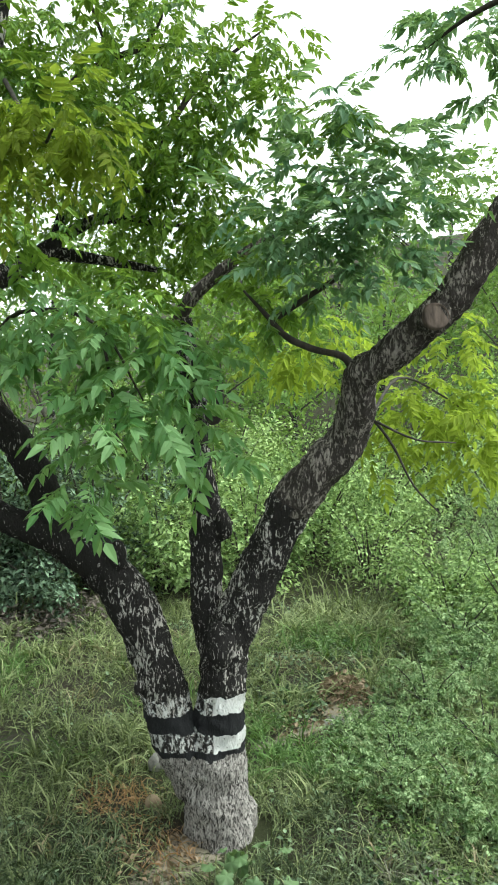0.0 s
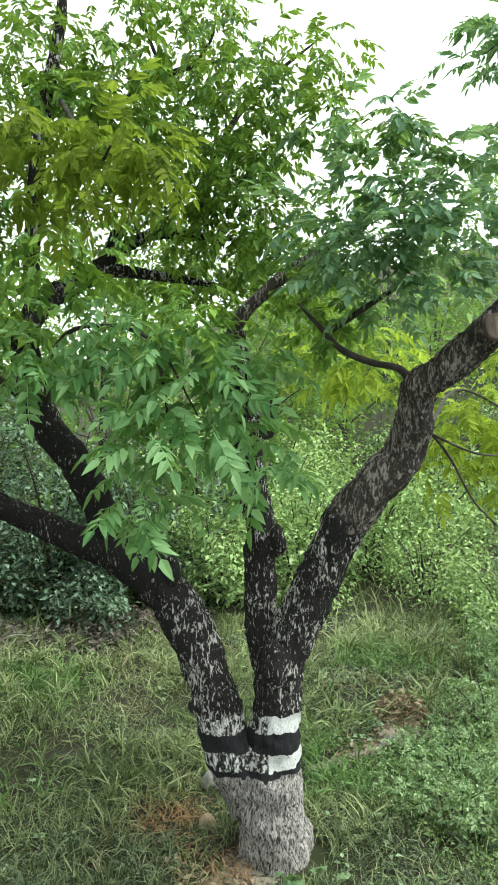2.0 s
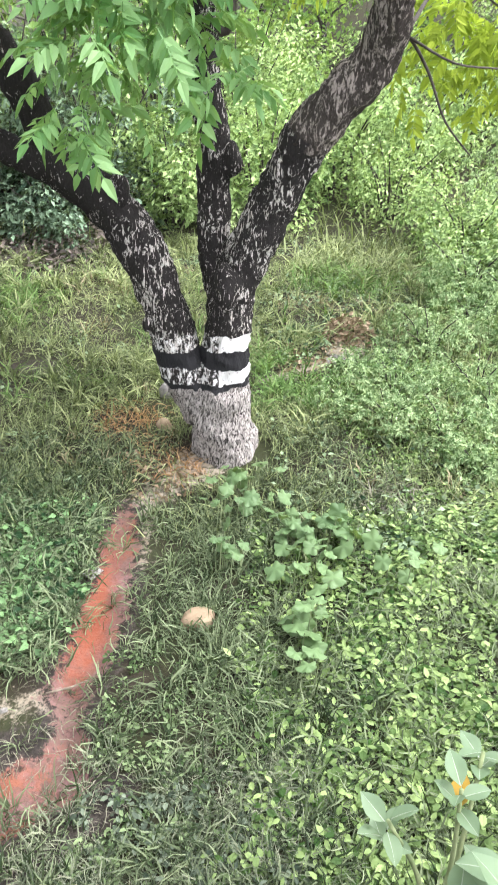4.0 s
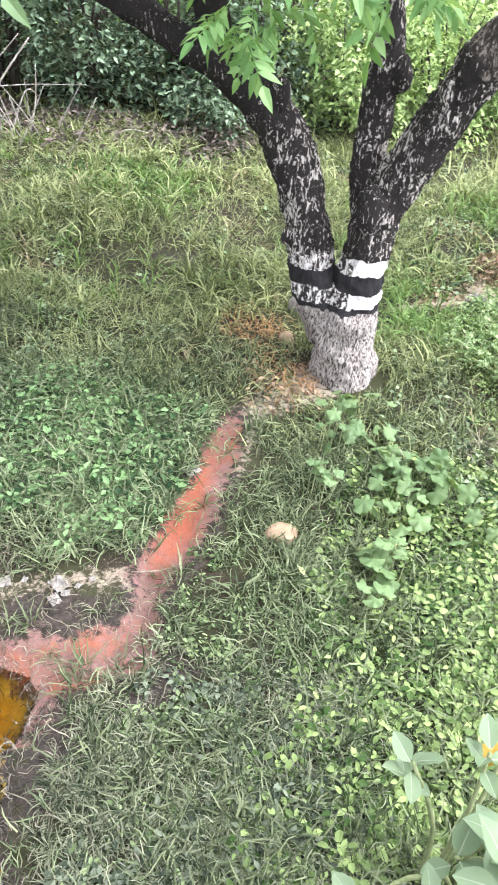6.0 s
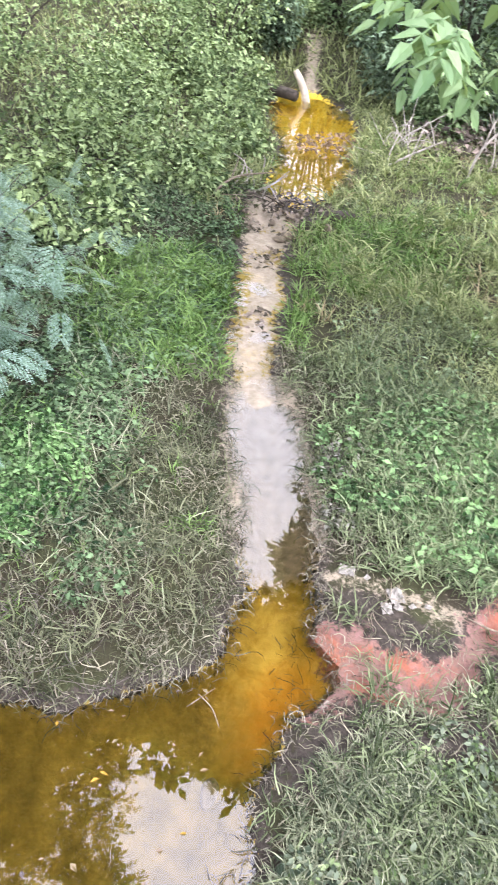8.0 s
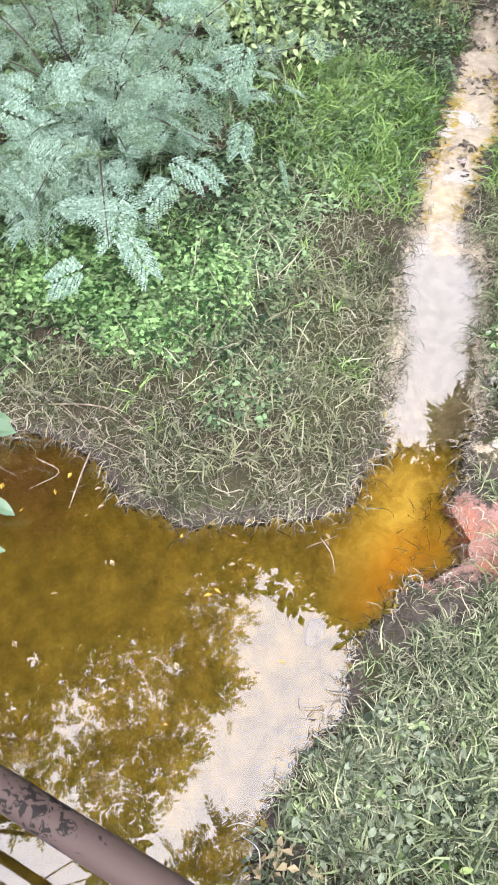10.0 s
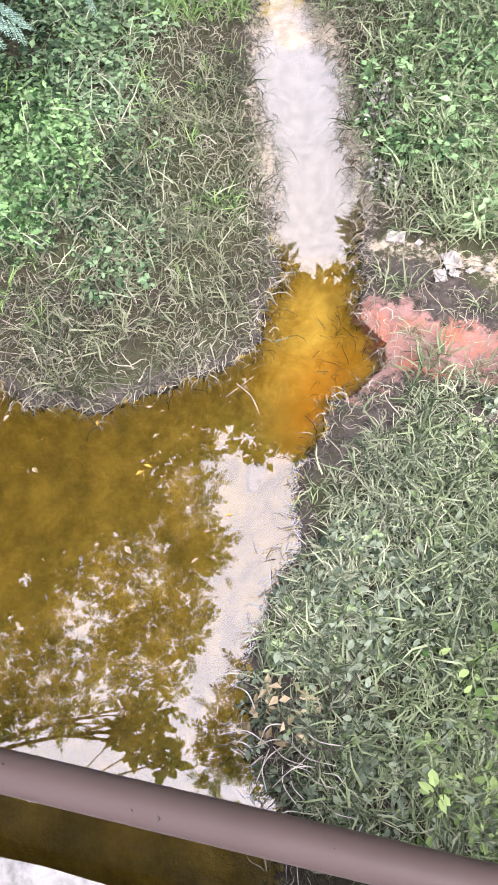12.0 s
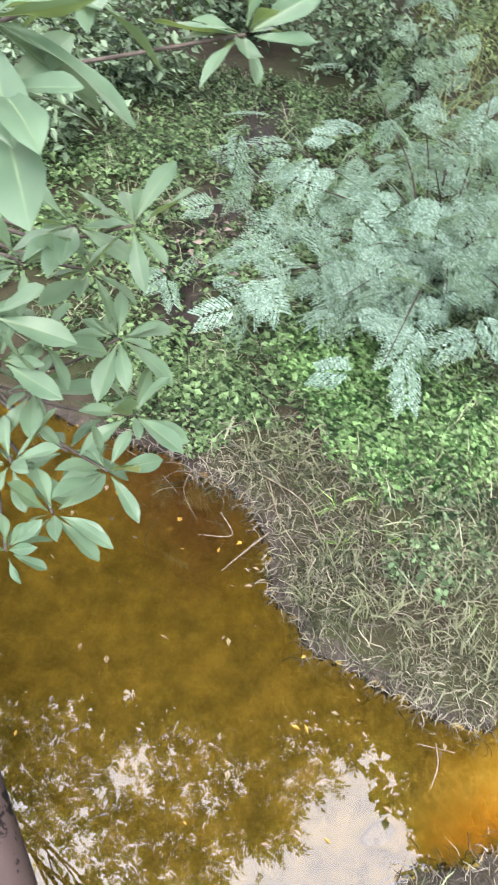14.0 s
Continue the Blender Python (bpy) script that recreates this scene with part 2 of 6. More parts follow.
def ground_material():
    """Damp soil; the attribute 'soil' lays red sediment, pale silt, golden bed and dark mud on it."""
    n = Nodes("soil")
    n.bsdf.inputs["Specular IOR Level"].default_value = 0.15
    at = n.add("ShaderNodeAttribute", attribute_name="soil").outputs["Color"]
    sep = n.add("ShaderNodeSeparateColor", {0: at})
    rust = n.add("ShaderNodeAttribute", attribute_name="rust").outputs["Color"]
    sep3 = n.add("ShaderNodeSeparateColor", {0: rust})
    at2 = n.add("ShaderNodeAttribute", attribute_name="bed").outputs["Color"]
    sep2 = n.add("ShaderNodeSeparateColor", {0: at2})
    big, mid, fine = n.noise(2.0, 3.0), n.noise(14, 5.0), n.noise(90, 5.0)
    col = n.mix(mid, (0.010, 0.009, 0.006), (0.046, 0.038, 0.026))
    col = n.mix(n.ramp(big, 0.4, 0.6), col, n.mix(fine, (0.014, 0.017, 0.008), (0.045, 0.05, 0.022)))
    edge = n.noise(22, 6.0, (1, 1, 1), 0.75)
    wob = n.math("MULTIPLY", n.math("SUBTRACT", edge, 0.5), 2.2)

    def mask(s, lo=0.35, hi=0.6):
        return n.ramp(n.math("ADD", s, n.math("MULTIPLY", wob, n.math("LESS_THAN", 0.02, s))), lo, hi)

    mudc = n.mix(n.ramp(edge, 0.35, 0.65), (0.010, 0.008, 0.007), (0.056, 0.047, 0.041))
    col = n.mix(mask(sep2.outputs[1]), col, mudc)
    # wet mud, darkened further to put the undergrowth's shade into its colour
    wet_shaded_mud = n.mix(n.ramp(edge, 0.35, 0.65), (0.004, 0.0032, 0.0028), (0.022, 0.0165, 0.014))
    col = n.mix(mask(n.add("ShaderNodeAttribute", attribute_name="bed").outputs["Alpha"]), col, wet_shaded_mud)
    bedc = n.mix(n.ramp(n.noise(7.0, 6.0, (1, 1, 1), 0.7), 0.36, 0.64), (0.105, 0.08, 0.012), (0.225, 0.165, 0.026))
    bedc = n.mix(n.ramp(n.math("ADD", sep3.outputs[1], n.math("MULTIPLY", wob, 0.2)), 0.2, 0.9), bedc, n.mix(mid, (0.075, 0.038, 0.011), (0.15, 0.078, 0.024)))
    col = n.mix(mask(sep2.outputs[0], 0.4, 0.5), col, bedc)
    yellowc = n.mix(mid, (0.34, 0.235, 0.014), (0.75, 0.60, 0.05))
    siltc = n.mix(n.ramp(n.noise(16, 6.0, (1, 1, 1), 0.7), 0.36, 0.64), (0.18, 0.155, 0.12), (0.28, 0.245, 0.195))
    col = n.mix(mask(sep.outputs[1]), col, siltc)
    goldc = n.mix(n.ramp(n.noise(5.0, 6.0, (1, 1, 1), 0.7, 0.5), 0.38, 0.62), (0.38, 0.245, 0.022), (0.66, 0.50, 0.11))
    goldc = n.mix(n.ramp(n.math("ADD", sep3.outputs[0], n.math("MULTIPLY", wob, 0.25)), 0.2, 0.9), goldc, n.mix(mid, (0.42, 0.185, 0.012), (0.62, 0.32, 0.03)))
    col = n.mix(n.ramp(n.math("ADD", sep.outputs[2], n.math("MULTIPLY", wob, 0.25)), 0.15, 0.95), col, goldc)
    col = n.mix(mask(sep2.outputs[2]), col, yellowc)
    pink = n.mix(n.ramp(n.noise(3.5, 4.0), 0.42, 0.6), (0.125, 0.063, 0.06), (0.18, 0.106, 0.105))
    redc = n.mix(n.ramp(n.noise(4.0, 5.0), 0.47, 0.6), pink, (0.175, 0.058, 0.03))
    redc = n.mix(n.ramp(n.noise(28, 6.0), 0.54, 0.68), redc, (0.13, 0.075, 0.06))
    redc = n.mix(n.ramp(n.noise(6.0, 5.0, (1, 1, 1), 0.7, 1.0), 0.47, 0.6), redc, (0.115, 0.078, 0.066))
    redc = n.mix(n.ramp(n.noise(13, 7.0, (1, 1, 1), 0.75, 0.8), 0.52, 0.62), redc, (0.075, 0.05, 0.042))
    redc = n.mix(n.ramp(n.math("ADD", sep3.outputs[2], n.math("MULTIPLY", wob, 0.3)), 0.35, 0.7), redc, n.mix(mid, (0.125, 0.03, 0.013), (0.225, 0.06, 0.025)))
    redc = n.mix(n.math("MULTIPLY", fine, 0.3), redc, (0.27, 0.15, 0.13))
    col = n.mix(mask(sep.outputs[0]), col, redc)
    n.bump(n.math("ADD", mid, n.math("MULTIPLY", fine, 0.4)), 0.7, 0.02)
    wet = n.math("MAXIMUM", sep.outputs[0], sep2.outputs[1])
    return n.done(col, n.math("SUBTRACT", 0.9, n.math("MULTIPLY", wet, 0.3)))


def water_material():
    """Still, clouded water: what is below shows tinted, the sky lies on it as a reflection."""
    n = Nodes("still_water")
    fr = n.add("ShaderNodeFresnel", {"IOR": 1.97}).outputs[0]
    tint = n.add("ShaderNodeBsdfTransparent", {"Color": (0.93, 0.88, 0.74)})
    gloss = n.add("ShaderNodeBsdfGlossy", {"Color": (1, 1, 1), "Roughness": 0.0})
    mx = n.add("ShaderNodeMixShader", {0: fr})
    n.tree.links.new(tint.outputs[0], mx.inputs[1])
    n.tree.links.new(gloss.outputs[0], mx.inputs[2])
    n.tree.links.new(mx.outputs[0], n.out.inputs["Surface"])
    return n.mat


def speckled(name, a, b, scale, rough=0.85, bump=0.5, metal=0.0):
    n = Nodes(name)
    g, h = n.noise(scale, 5.0), n.noise(scale * 6, 4.0)
    n.bump(n.math("ADD", g, n.math("MULTIPLY", h, 0.4)), bump, 0.01)
    n.bsdf.inputs["Metallic"].default_value = metal
    return n.done(n.ramp(n.math("ADD", n.math("MULTIPLY", g, 0.7), n.math("MULTIPLY", h, 0.3)), 0.3, 0.7, a, b), rough)


SOIL = ground_material()
WATER = water_material()
CONCRETE = speckled("weathered_concrete", (0.035, 0.036, 0.036), (0.16, 0.16, 0.157), 16)
STONE = speckled("pale_stone", (0.16, 0.115, 0.075), (0.33, 0.255, 0.18), 12)
DAMSTONE = speckled("muddy_stone", (0.06, 0.05, 0.04), (0.26, 0.22, 0.17), 14)
PAPER = speckled("pale_scrap", (0.10, 0.095, 0.09), (0.32, 0.31, 0.29), 14)
BLEACHED = speckled("bleached_bark", (0.30, 0.27, 0.22), (0.62, 0.57, 0.49), 16)


def pipe_material():
    n = Nodes("brown_painted_steel")
    g, h = n.noise(3, 4.0), n.noise(60, 4.0)
    col = n.mix(g, (0.022, 0.0155, 0.0145), (0.042, 0.031, 0.029))
    spot = n.add("ShaderNodeVectorMath", {0: n.add("ShaderNodeNewGeometry").outputs["Position"], 1: (-0.345, -0.115, 1.56)}, operation="DISTANCE").outputs["Value"]
    zone = n.math("SUBTRACT", 1.0, n.ramp(spot, 0.035, 0.10))
    chips = n.ramp(n.math("ADD", n.noise(75, 5.0, (1, 1, 1), 0.6, 1.2), n.math("MULTIPLY", zone, 0.17)), 0.69, 0.71)
    col = n.mix(chips, col, (0.006, 0.005, 0.005))
    n.bump(h, 0.12, 0.002)
    return n.done(col, n.mix(g, (0.38, 0.38, 0.38), (0.55, 0.55, 0.55)))


PIPE = pipe_material()


# ---- mesh helpers ----
def mesh_of(name, verts, faces, material, smooth=False):
    """A mesh from arrays: verts (n, 3), faces (m, 3 or 4)."""
    verts, faces = np.asarray(verts, np.float32), np.asarray(faces, np.int32)
    me = bpy.data.meshes.new(name)
    k = faces.shape[1]
    me.vertices.add(len(verts))
    me.vertices.foreach_set("co", verts.ravel())
    me.loops.add(faces.size)
    me.loops.foreach_set("vertex_index", faces.ravel())
    me.polygons.add(len(faces))
    me.polygons.foreach_set("loop_start", np.arange(0, faces.size, k, dtype=np.int32))
    me.polygons.foreach_set("use_smooth", np.full(len(faces), smooth, dtype=bool))
    me.update(calc_edges=True)
    me.materials.append(material)
    return me


def part(name, me, parent=None, label=""):
    ob = new(name, me)
    if parent is not None:
        ob.parent = parent
    return tagged(ob, label)


def thing(name, label, category, at=(0, 0, 0), group="", kind=""):
    ob = new(name)
    ob.location = at
    return tagged(ob, label, category, group, kind)


def turns(n, yaw, pitch, roll):
    """Rotation matrices (n, 3, 3): leaf axis x is led to yaw and pitch (up), rolled about itself."""
    yaw, pitch, roll = (np.broadcast_to(a, n).astype(float) for a in (yaw, pitch, roll))
    cy, sy, cp, sp, cr, sr = np.cos(yaw), np.sin(yaw), np.cos(pitch), np.sin(pitch), np.cos(roll), np.sin(roll)
    x = np.stack([cy * cp, sy * cp, sp], -1)
    side = np.stack([-sy, cy, 0 * cy], -1)
    up = np.cross(x, side)
    y = side * cr[:, None] + up * sr[:, None]
    z = np.cross(x, y)
    return np.stack([x, y, z], -1)


def scatter(template, R, T, size):
    """Copies of a template (verts, faces) under rotations, places and sizes, as arrays."""
    v, f = template
    n = len(T)
    size = np.broadcast_to(size, n)
    out = np.einsum("nij,kj->nki", R, v) * size[:, None, None] + T[:, None, :]
    faces = f[None] + (np.arange(n) * len(v))[:, None, None]
    return out.reshape(-1, 3), faces.reshape(-1, f.shape[1])


def joined(pieces):
    vs, fs, base = [], [], 0
    for v, f in pieces:
        vs.append(v)
        fs.append(f + base)
        base += len(v)
    return np.concatenate(vs), np.concatenate(fs)


def leaf(width=0.4, fold=0.12, droop=0.15, widest=0.42):
    """A small leaf of four triangles, one long, along x."""
    v = np.array([(0, 0, 0), (widest, 0, -fold * 0.4), (1, 0, -droop), (widest, width / 2, fold * 0.3), (widest, -width / 2, fold * 0.3)])
    f = np.array([(0, 1, 3), (3, 1, 2), (0, 4, 1), (4, 2, 1)])
    return v, f


def far_leaf(width=0.5, droop=0.2):
    """A folded leaf of two triangles for growth that stays far off."""
    return np.array([(0, 0, 0), (1, 0, -droop), (0.45, width / 2, 0.03), (0.45, -width / 2, 0.03)]), np.array([(0, 1, 2), (0, 3, 1)])


def round_leaf(width=0.55, fold=0.1, droop=0.2):
    """A small ovate leaf of six triangles."""
    w = width / 2
    v = np.array([(0, 0, 0), (0.5, 0, -fold * 0.5), (1, 0, -droop), (0.25, w * 0.85, fold * 0.4), (0.65, w * 0.9, fold * 0.2 - droop * 0.4), (0.25, -w * 0.85, fold * 0.4), (0.65, -w * 0.9, fold * 0.2 - droop * 0.4)])
    f = np.array([(0, 1, 3), (3, 1, 4), (4, 1, 2), (0, 5, 1), (5, 6, 1), (6, 2, 1)])
    return v, f


def fine_leaf(width=0.42, droop=0.25, stations=7, fold=0.08, power=0.8):
    """A larger leaf with a waved blade either side of a narrow rib; every fifth face from the third on is rib."""
    v, f = [], []
    for i in range(stations):
        s = i / (stations - 1)
        w = width / 2 * max(0.02, math.sin(math.pi * s**power)) ** 0.8
        z, wave, rib = -droop * s * s, 0.022 * math.sin(9 * s), 0.016 * (1.1 - s)
        v += [(s, w, z + fold * w * 2 + wave), (s, w * 0.5 + rib, z + fold * w * 1.3), (s, rib, z), (s, -rib, z), (s, -w * 0.5 - rib, z + fold * w * 1.3), (s, -w, z + fold * w * 2 - wave)]
    for i in range(stations - 1):
        for k in range(5):
            a = i * 6 + k
            f.append((a, a + 1, a + 7, a + 6))
    return np.array(v), np.array(f)


def ribbed(v, f, blade_mat, rib_mat):
    """A leaf mesh whose rib faces take a paler material."""
    me = mesh_of("leaf", v, f, blade_mat, True)
    me.materials.append(rib_mat)
    me.polygons.foreach_set("material_index", (np.arange(len(f)) % 5 == 2).astype(np.int32))
    return me


def pinnate(pairs=4, length=1.0, leaflet=0.42, width=0.4, droop=0.25, seed=1, simple=False):
    """A compound leaf: a bowed rib with leaflets in pairs and one at the tip."""
    r = np.random.default_rng(seed)
    pieces = []
    one = far_leaf(width, 0.2) if simple else round_leaf(width, 0.15, 0.2)
    if not simple:
        one[0][[4, 6]] *= (0.92, 0.72, 1)
    places, yaws, pitches, sizes = [], [], [], []
    for i in range(pairs):
        s = 0.25 + 0.7 * i / pairs
        for side in (-1, 1):
            places.append((s * length, 0, -droop * s * s))
            yaws.append(side * r.uniform(0.9, 1.2))
            pitches.append(r.uniform(-0.6, -0.1))
            sizes.append(leaflet * r.uniform(0.8, 1.1) * (1 - 0.25 * abs(s - 0.55)))
    places.append((length * 0.97, 0, -droop))
    yaws.append(0.0)
    pitches.append(-0.45)
    sizes.append(leaflet * 1.05)
    n = len(places)
    pieces.append(scatter(one, turns(n, np.array(yaws), np.array(pitches), r.uniform(-0.3, 0.3, n)), np.array(places), np.array(sizes)))
    rib_v, rib_f = [], []
    for i in range(4):
        s = i / 3
        rib_v += [(s * length, 0.012, -droop * s * s), (s * length, -0.012, -droop * s * s)]
    for i in range(3):
        a = i * 2
        rib_f += [(a, a + 1, a + 3), (a, a + 3, a + 2)]
    pieces.append((np.array(rib_v), np.array(rib_f)))
    return joined(pieces)


def feather_frond(pinnae=5, leaflets=7):
    """A twice-divided leaf: side ribs set with narrow leaflets, one long along x."""
    tiny = (np.array([(0, 0, 0), (0.5, 0.24, 0.02), (1, 0, -0.05), (0.5, -0.24, 0.02)]), np.array([(0, 1, 2), (0, 2, 3)]))
    P, Y, Z = [], [], []
    for i in range(pinnae):
        s = 0.2 + 0.8 * i / (pinnae - 1)
        for side in (-1, 1):
            a = side * (1.05 - 0.35 * s)
            ln = 0.55 * (1 - 0.3 * abs(s - 0.5))
            for k in range(leaflets):
                q = (k + 1) / leaflets * ln
                px, py = s + q * math.cos(a), q * math.sin(a)
                for sd in (-1, 1):
                    P.append((px, py, -0.22 * px * px - 0.25 * q * q))
                    Y.append(a + sd * rng.uniform(0.7, 1.0))
                    Z.append(rng.uniform(0.095, 0.125) * (1 - 0.35 * (k / leaflets) ** 3))
    n = len(P)
    return scatter(tiny, turns(n, np.array(Y), rng.uniform(-0.25, 0.1, n), rng.normal(0, 0.15, n)), np.array(P), np.array(Z))


def blade(segments=3, width=0.035, bend=0.5):
    """A grass blade, one long, that rises along x and bends to -z."""
    v, f = [], []
    for i in range(segments + 1):
        s = i / segments
        w = width * (1 - s**1.6) * 0.5 + 0.001
        v += [(s * (1 - 0.25 * bend * s), w, -bend * s * s), (s * (1 - 0.25 * bend * s), -w, -bend * s * s)]
    for i in range(segments):
        a = i * 2
        f += [(a, a + 1, a + 3), (a, a + 3, a + 2)] if i < segments - 1 else [(a, a + 1, a + 2)]
    return np.array(v), np.array(f)


def tube(nodes, sides=12, steps=6, lumps=0.0, closed=True, seed=0, bark=0.0):
    """A tapered limb through nodes (x, y, z, radius), as arrays of verts and quads."""
    p = np.array(nodes, float)
    q = np.vstack([2 * p[0] - p[1], p, 2 * p[-1] - p[-2]])
    pts = []
    for i in range(len(p) - 1):
        a, b, c, d = q[i : i + 4]
        for s in np.linspace(0, 1, steps, endpoint=False):
            pts.append(0.5 * (2 * b + (c - a) * s + (2 * a - 5 * b + 4 * c - d) * s**2 + (3 * b - a - 3 * c + d) * s**3))
    pts.append(p[-1])
    pts = np.array(pts)
    axis = np.gradient(pts[:, :3], axis=0)
    axis /= np.linalg.norm(axis, axis=1, keepdims=True)
    ref = np.array((0.0, 1.0, 0.0)) if abs(axis[0][1]) < 0.8 else np.array((1.0, 0.0, 0.0))
    verts = []
    for i, (c, t) in enumerate(zip(pts, axis)):
        ref = ref - t * (ref @ t)
        ref /= np.linalg.norm(ref)
        side = np.cross(t, ref)
        for k in range(sides):
            a = 2 * math.pi * k / sides
            d = ref * math.cos(a) + side * math.sin(a)
            r = max(c[3], 0.0008)
            if lumps:
                w = c[:3] + d * r
                r *= 1 + lumps * (noise.noise(Vector(w * 7 + seed)) + 0.6 * noise.noise(Vector(w * 19 + seed)))
            if bark:
                w = c[:3] + d * r
                r += bark * max(-0.6, noise.noise(Vector((w[0] * 42, w[1] * 42, w[2] * 14 + seed)))) + 0.4 * bark * noise.noise(Vector((w[0] * 90, w[1] * 90, w[2] * 40)))
            verts.append(c[:3] + d * r)
    faces = []
    n = len(pts)
    for i in range(n - 1):
        for k in range(sides):
            a, b = i * sides + k, i * sides + (k + 1) % sides
            faces.append((a, b, b + sides, a + sides))
    if closed:
        for row, flip in ((0, False), (n - 1, True)):
            verts.append(pts[row, :3])
            c = len(verts) - 1
            for k in range(sides):
                a, b = row * sides + k, row * sides + (k + 1) % sides
                faces.append((a, c, c, b) if False else ((b, a, c, c) if not flip else (a, b, c, c)))
    return np.array(verts), np.array(faces)


def tube_mesh(name, nodes, material, sides=12, steps=6, lumps=0.0, seed=0, bark=0.0):
    v, f = tube(nodes, sides, steps, lumps, False, seed, bark)
    rows = len(v) // sides
    me = bpy.data.meshes.new(name)
    polys = [tuple(int(i) for i in q) for q in f]
    polys.append(tuple(range(sides))[::-1])
    polys.append(tuple(range((rows - 1) * sides, rows * sides)))
    me.from_pydata([tuple(map(float, p)) for p in v], [], polys)
    me.polygons.foreach_set("use_smooth", np.ones(len(me.polygons), dtype=bool))
    me.materials.append(material)
    return me


# ---- the lie of the land ----
STREAM = [(-6.95, 7.7, 0.25), (-6.65, 7.4, 0.5), (-6.1, 6.95, 0.48), (-5.5, 6.35, 0.4), (-5.05, 5.75, 0.36), (-4.75, 5.25, 0.3), (-4.45, 4.75, 0.12), (-4.04, 4.09, 0.16),
          (-3.42, 3.49, 0.16), (-2.92, 2.9, 0.145), (-2.52, 2.61, 0.155), (-2.21, 2.39, 0.2), (-1.91, 2.15, 0.18), (-1.68, 1.91, 0.17), (-1.42, 1.68, 0.165), (-1.21, 1.44, 0.18), (-1.1, 1.38, 0.2)]
POND = [(-1.3, 1.35), (-1.29, 1.15), (-1.4, 0.95), (-1.46, 0.72), (-1.56, 0.54), (-1.72, 0.42), (-2.02, 0.37), (-2.22, 0.25), (-2.33, 0.03), (-2.42, -0.2),
        (-2.49, -0.45), (-2.52, -0.7), (-2.6, -1.2), (-2.7, -2.0), (-2.0, -4.5), (3.0, -4.5), (1.0, -0.6), (0.02, 0.08), (-0.25, 0.2), (-0.45, 0.31), (-0.53, 0.47),
        (-0.6, 0.64), (-0.66, 0.8), (-0.8, 0.93), (-0.86, 1.07), (-0.93, 1.25)]
RED = [(-0.5, 3.5, 0.02), (-0.54, 3.25, 0.09), (-0.52, 2.96, 0.09), (-0.54, 2.66, 0.11), (-0.56, 2.42, 0.115), (-0.63, 2.22, 0.08), (-0.61, 2.08, 0.07),
       (-0.57, 1.95, 0.07), (-0.62, 1.8, 0.125), (-0.8, 1.7, 0.12), (-0.97, 1.62, 0.18), (-0.95, 1.44, 0.12)]
VIVID = [(-0.56, 3.3, 0.02), (-0.58, 2.9, 0.05), (-0.59, 2.55, 0.09), (-0.62, 2.3, 0.05)]
# pale stream silt; its colour also makes up for weak sky reflection
SILTBED_SHEEN = [(-2.6, 2.7, 0.22), (-2.2, 2.38, 0.25), (-1.75, 2.0, 0.26), (-1.6, 1.87, 0.2)]
SILT = [(-0.75, 2.15, 0.05), (-1.0, 2.09, 0.02), (-1.3, 1.92, 0.03)]
SAND = [(-0.12, 4.02, 0.2), (-0.28, 3.78, 0.14), (-0.42, 3.55, 0.10), (-0.38, 3.4, 0.06), (-0.40, 3.2, 0.05), (-0.41, 2.95, 0.04)]
GOLD = [(-1.38, 1.62, 0.12), (-1.3, 1.55, 0.16), (-1.1, 1.35, 0.22), (-0.95, 1.15, 0.12), (-0.98, 1.35, 0.14), (-1.03, 1.52, 0.12)]
ORANGE = [(-1.05, 1.4, 0.1), (-0.98, 1.2, 0.12), (-0.88, 1.0, 0.1)]
RUSTBED = [(-2.6, -0.4, 0.15), (-2.33, -0.13, 0.2), (-2.12, 0.12, 0.2), (-1.9, 0.1, 0.05)]
FARGOLD = [(-7.0, 7.7, 0.3), (-6.3, 7.15, 0.45), (-5.4, 6.3, 0.34), (-4.95, 5.5, 0.3)]
FARSILT = [(-4.9, 5.0, 0.05), (-4.4, 4.55, 0.24), (-4.04, 4.09, 0.15), (-3.42, 3.49, 0.13), (-2.92, 2.9, 0.12), (-2.52, 2.61, 0.05)]
POOLS = [[(-3.72, 3.74, 0.07), (-3.55, 3.56, 0.05)], [(-3.0, 2.98, 0.07), (-2.84, 2.83, 0.05)]]
GULLY = [(-6.95, 7.75, 0.10), (-7.8, 8.7, 0.06), (-8.9, 9.9, 0.10), (-9.4, 10.4, 0.05)]
PATHSAND = [(0.34, 5.08, 0.03), (0.67, 5.28, 0.09), (0.93, 5.45, 0.10), (1.08, 5.8, 0.16)]
NOOK = [(-0.34, 0.36, 0.06), (-0.15, 0.32, 0.13), (0.1, 0.33, 0.12)]
DAMMUD = [(-4.75, 4.7, 0.12), (-4.4, 4.72, 0.22), (-4.1, 4.95, 0.12)]
DUNG = [(-1.55, 5.3, 0.1), (-1.2, 5.35, 0.13)]
DARKMUD = [(-2.4, -0.1, 0.08), (-3.06, -0.17, 0.09), (-3.7, -0.3, 0.12), (-4.2, -0.28, 0.12), (-4.8, -0.1, 0.14), (-6.5, 0.05, 0.1)]
BAREMUD = [(-0.68, 1.05, 0.04), (-0.74, 1.2, 0.08), (-0.74, 1.36, 0.09), (-0.58, 1.55, 0.07), (-0.36, 1.73, 0.08), (-0.4, 1.62, 0.06), (-0.6, 1.5, 0.05)]
SCRAPMUD = [(-0.72, 1.95, 0.07), (-0.9, 1.93, 0.09), (-1.12, 1.9, 0.08)]


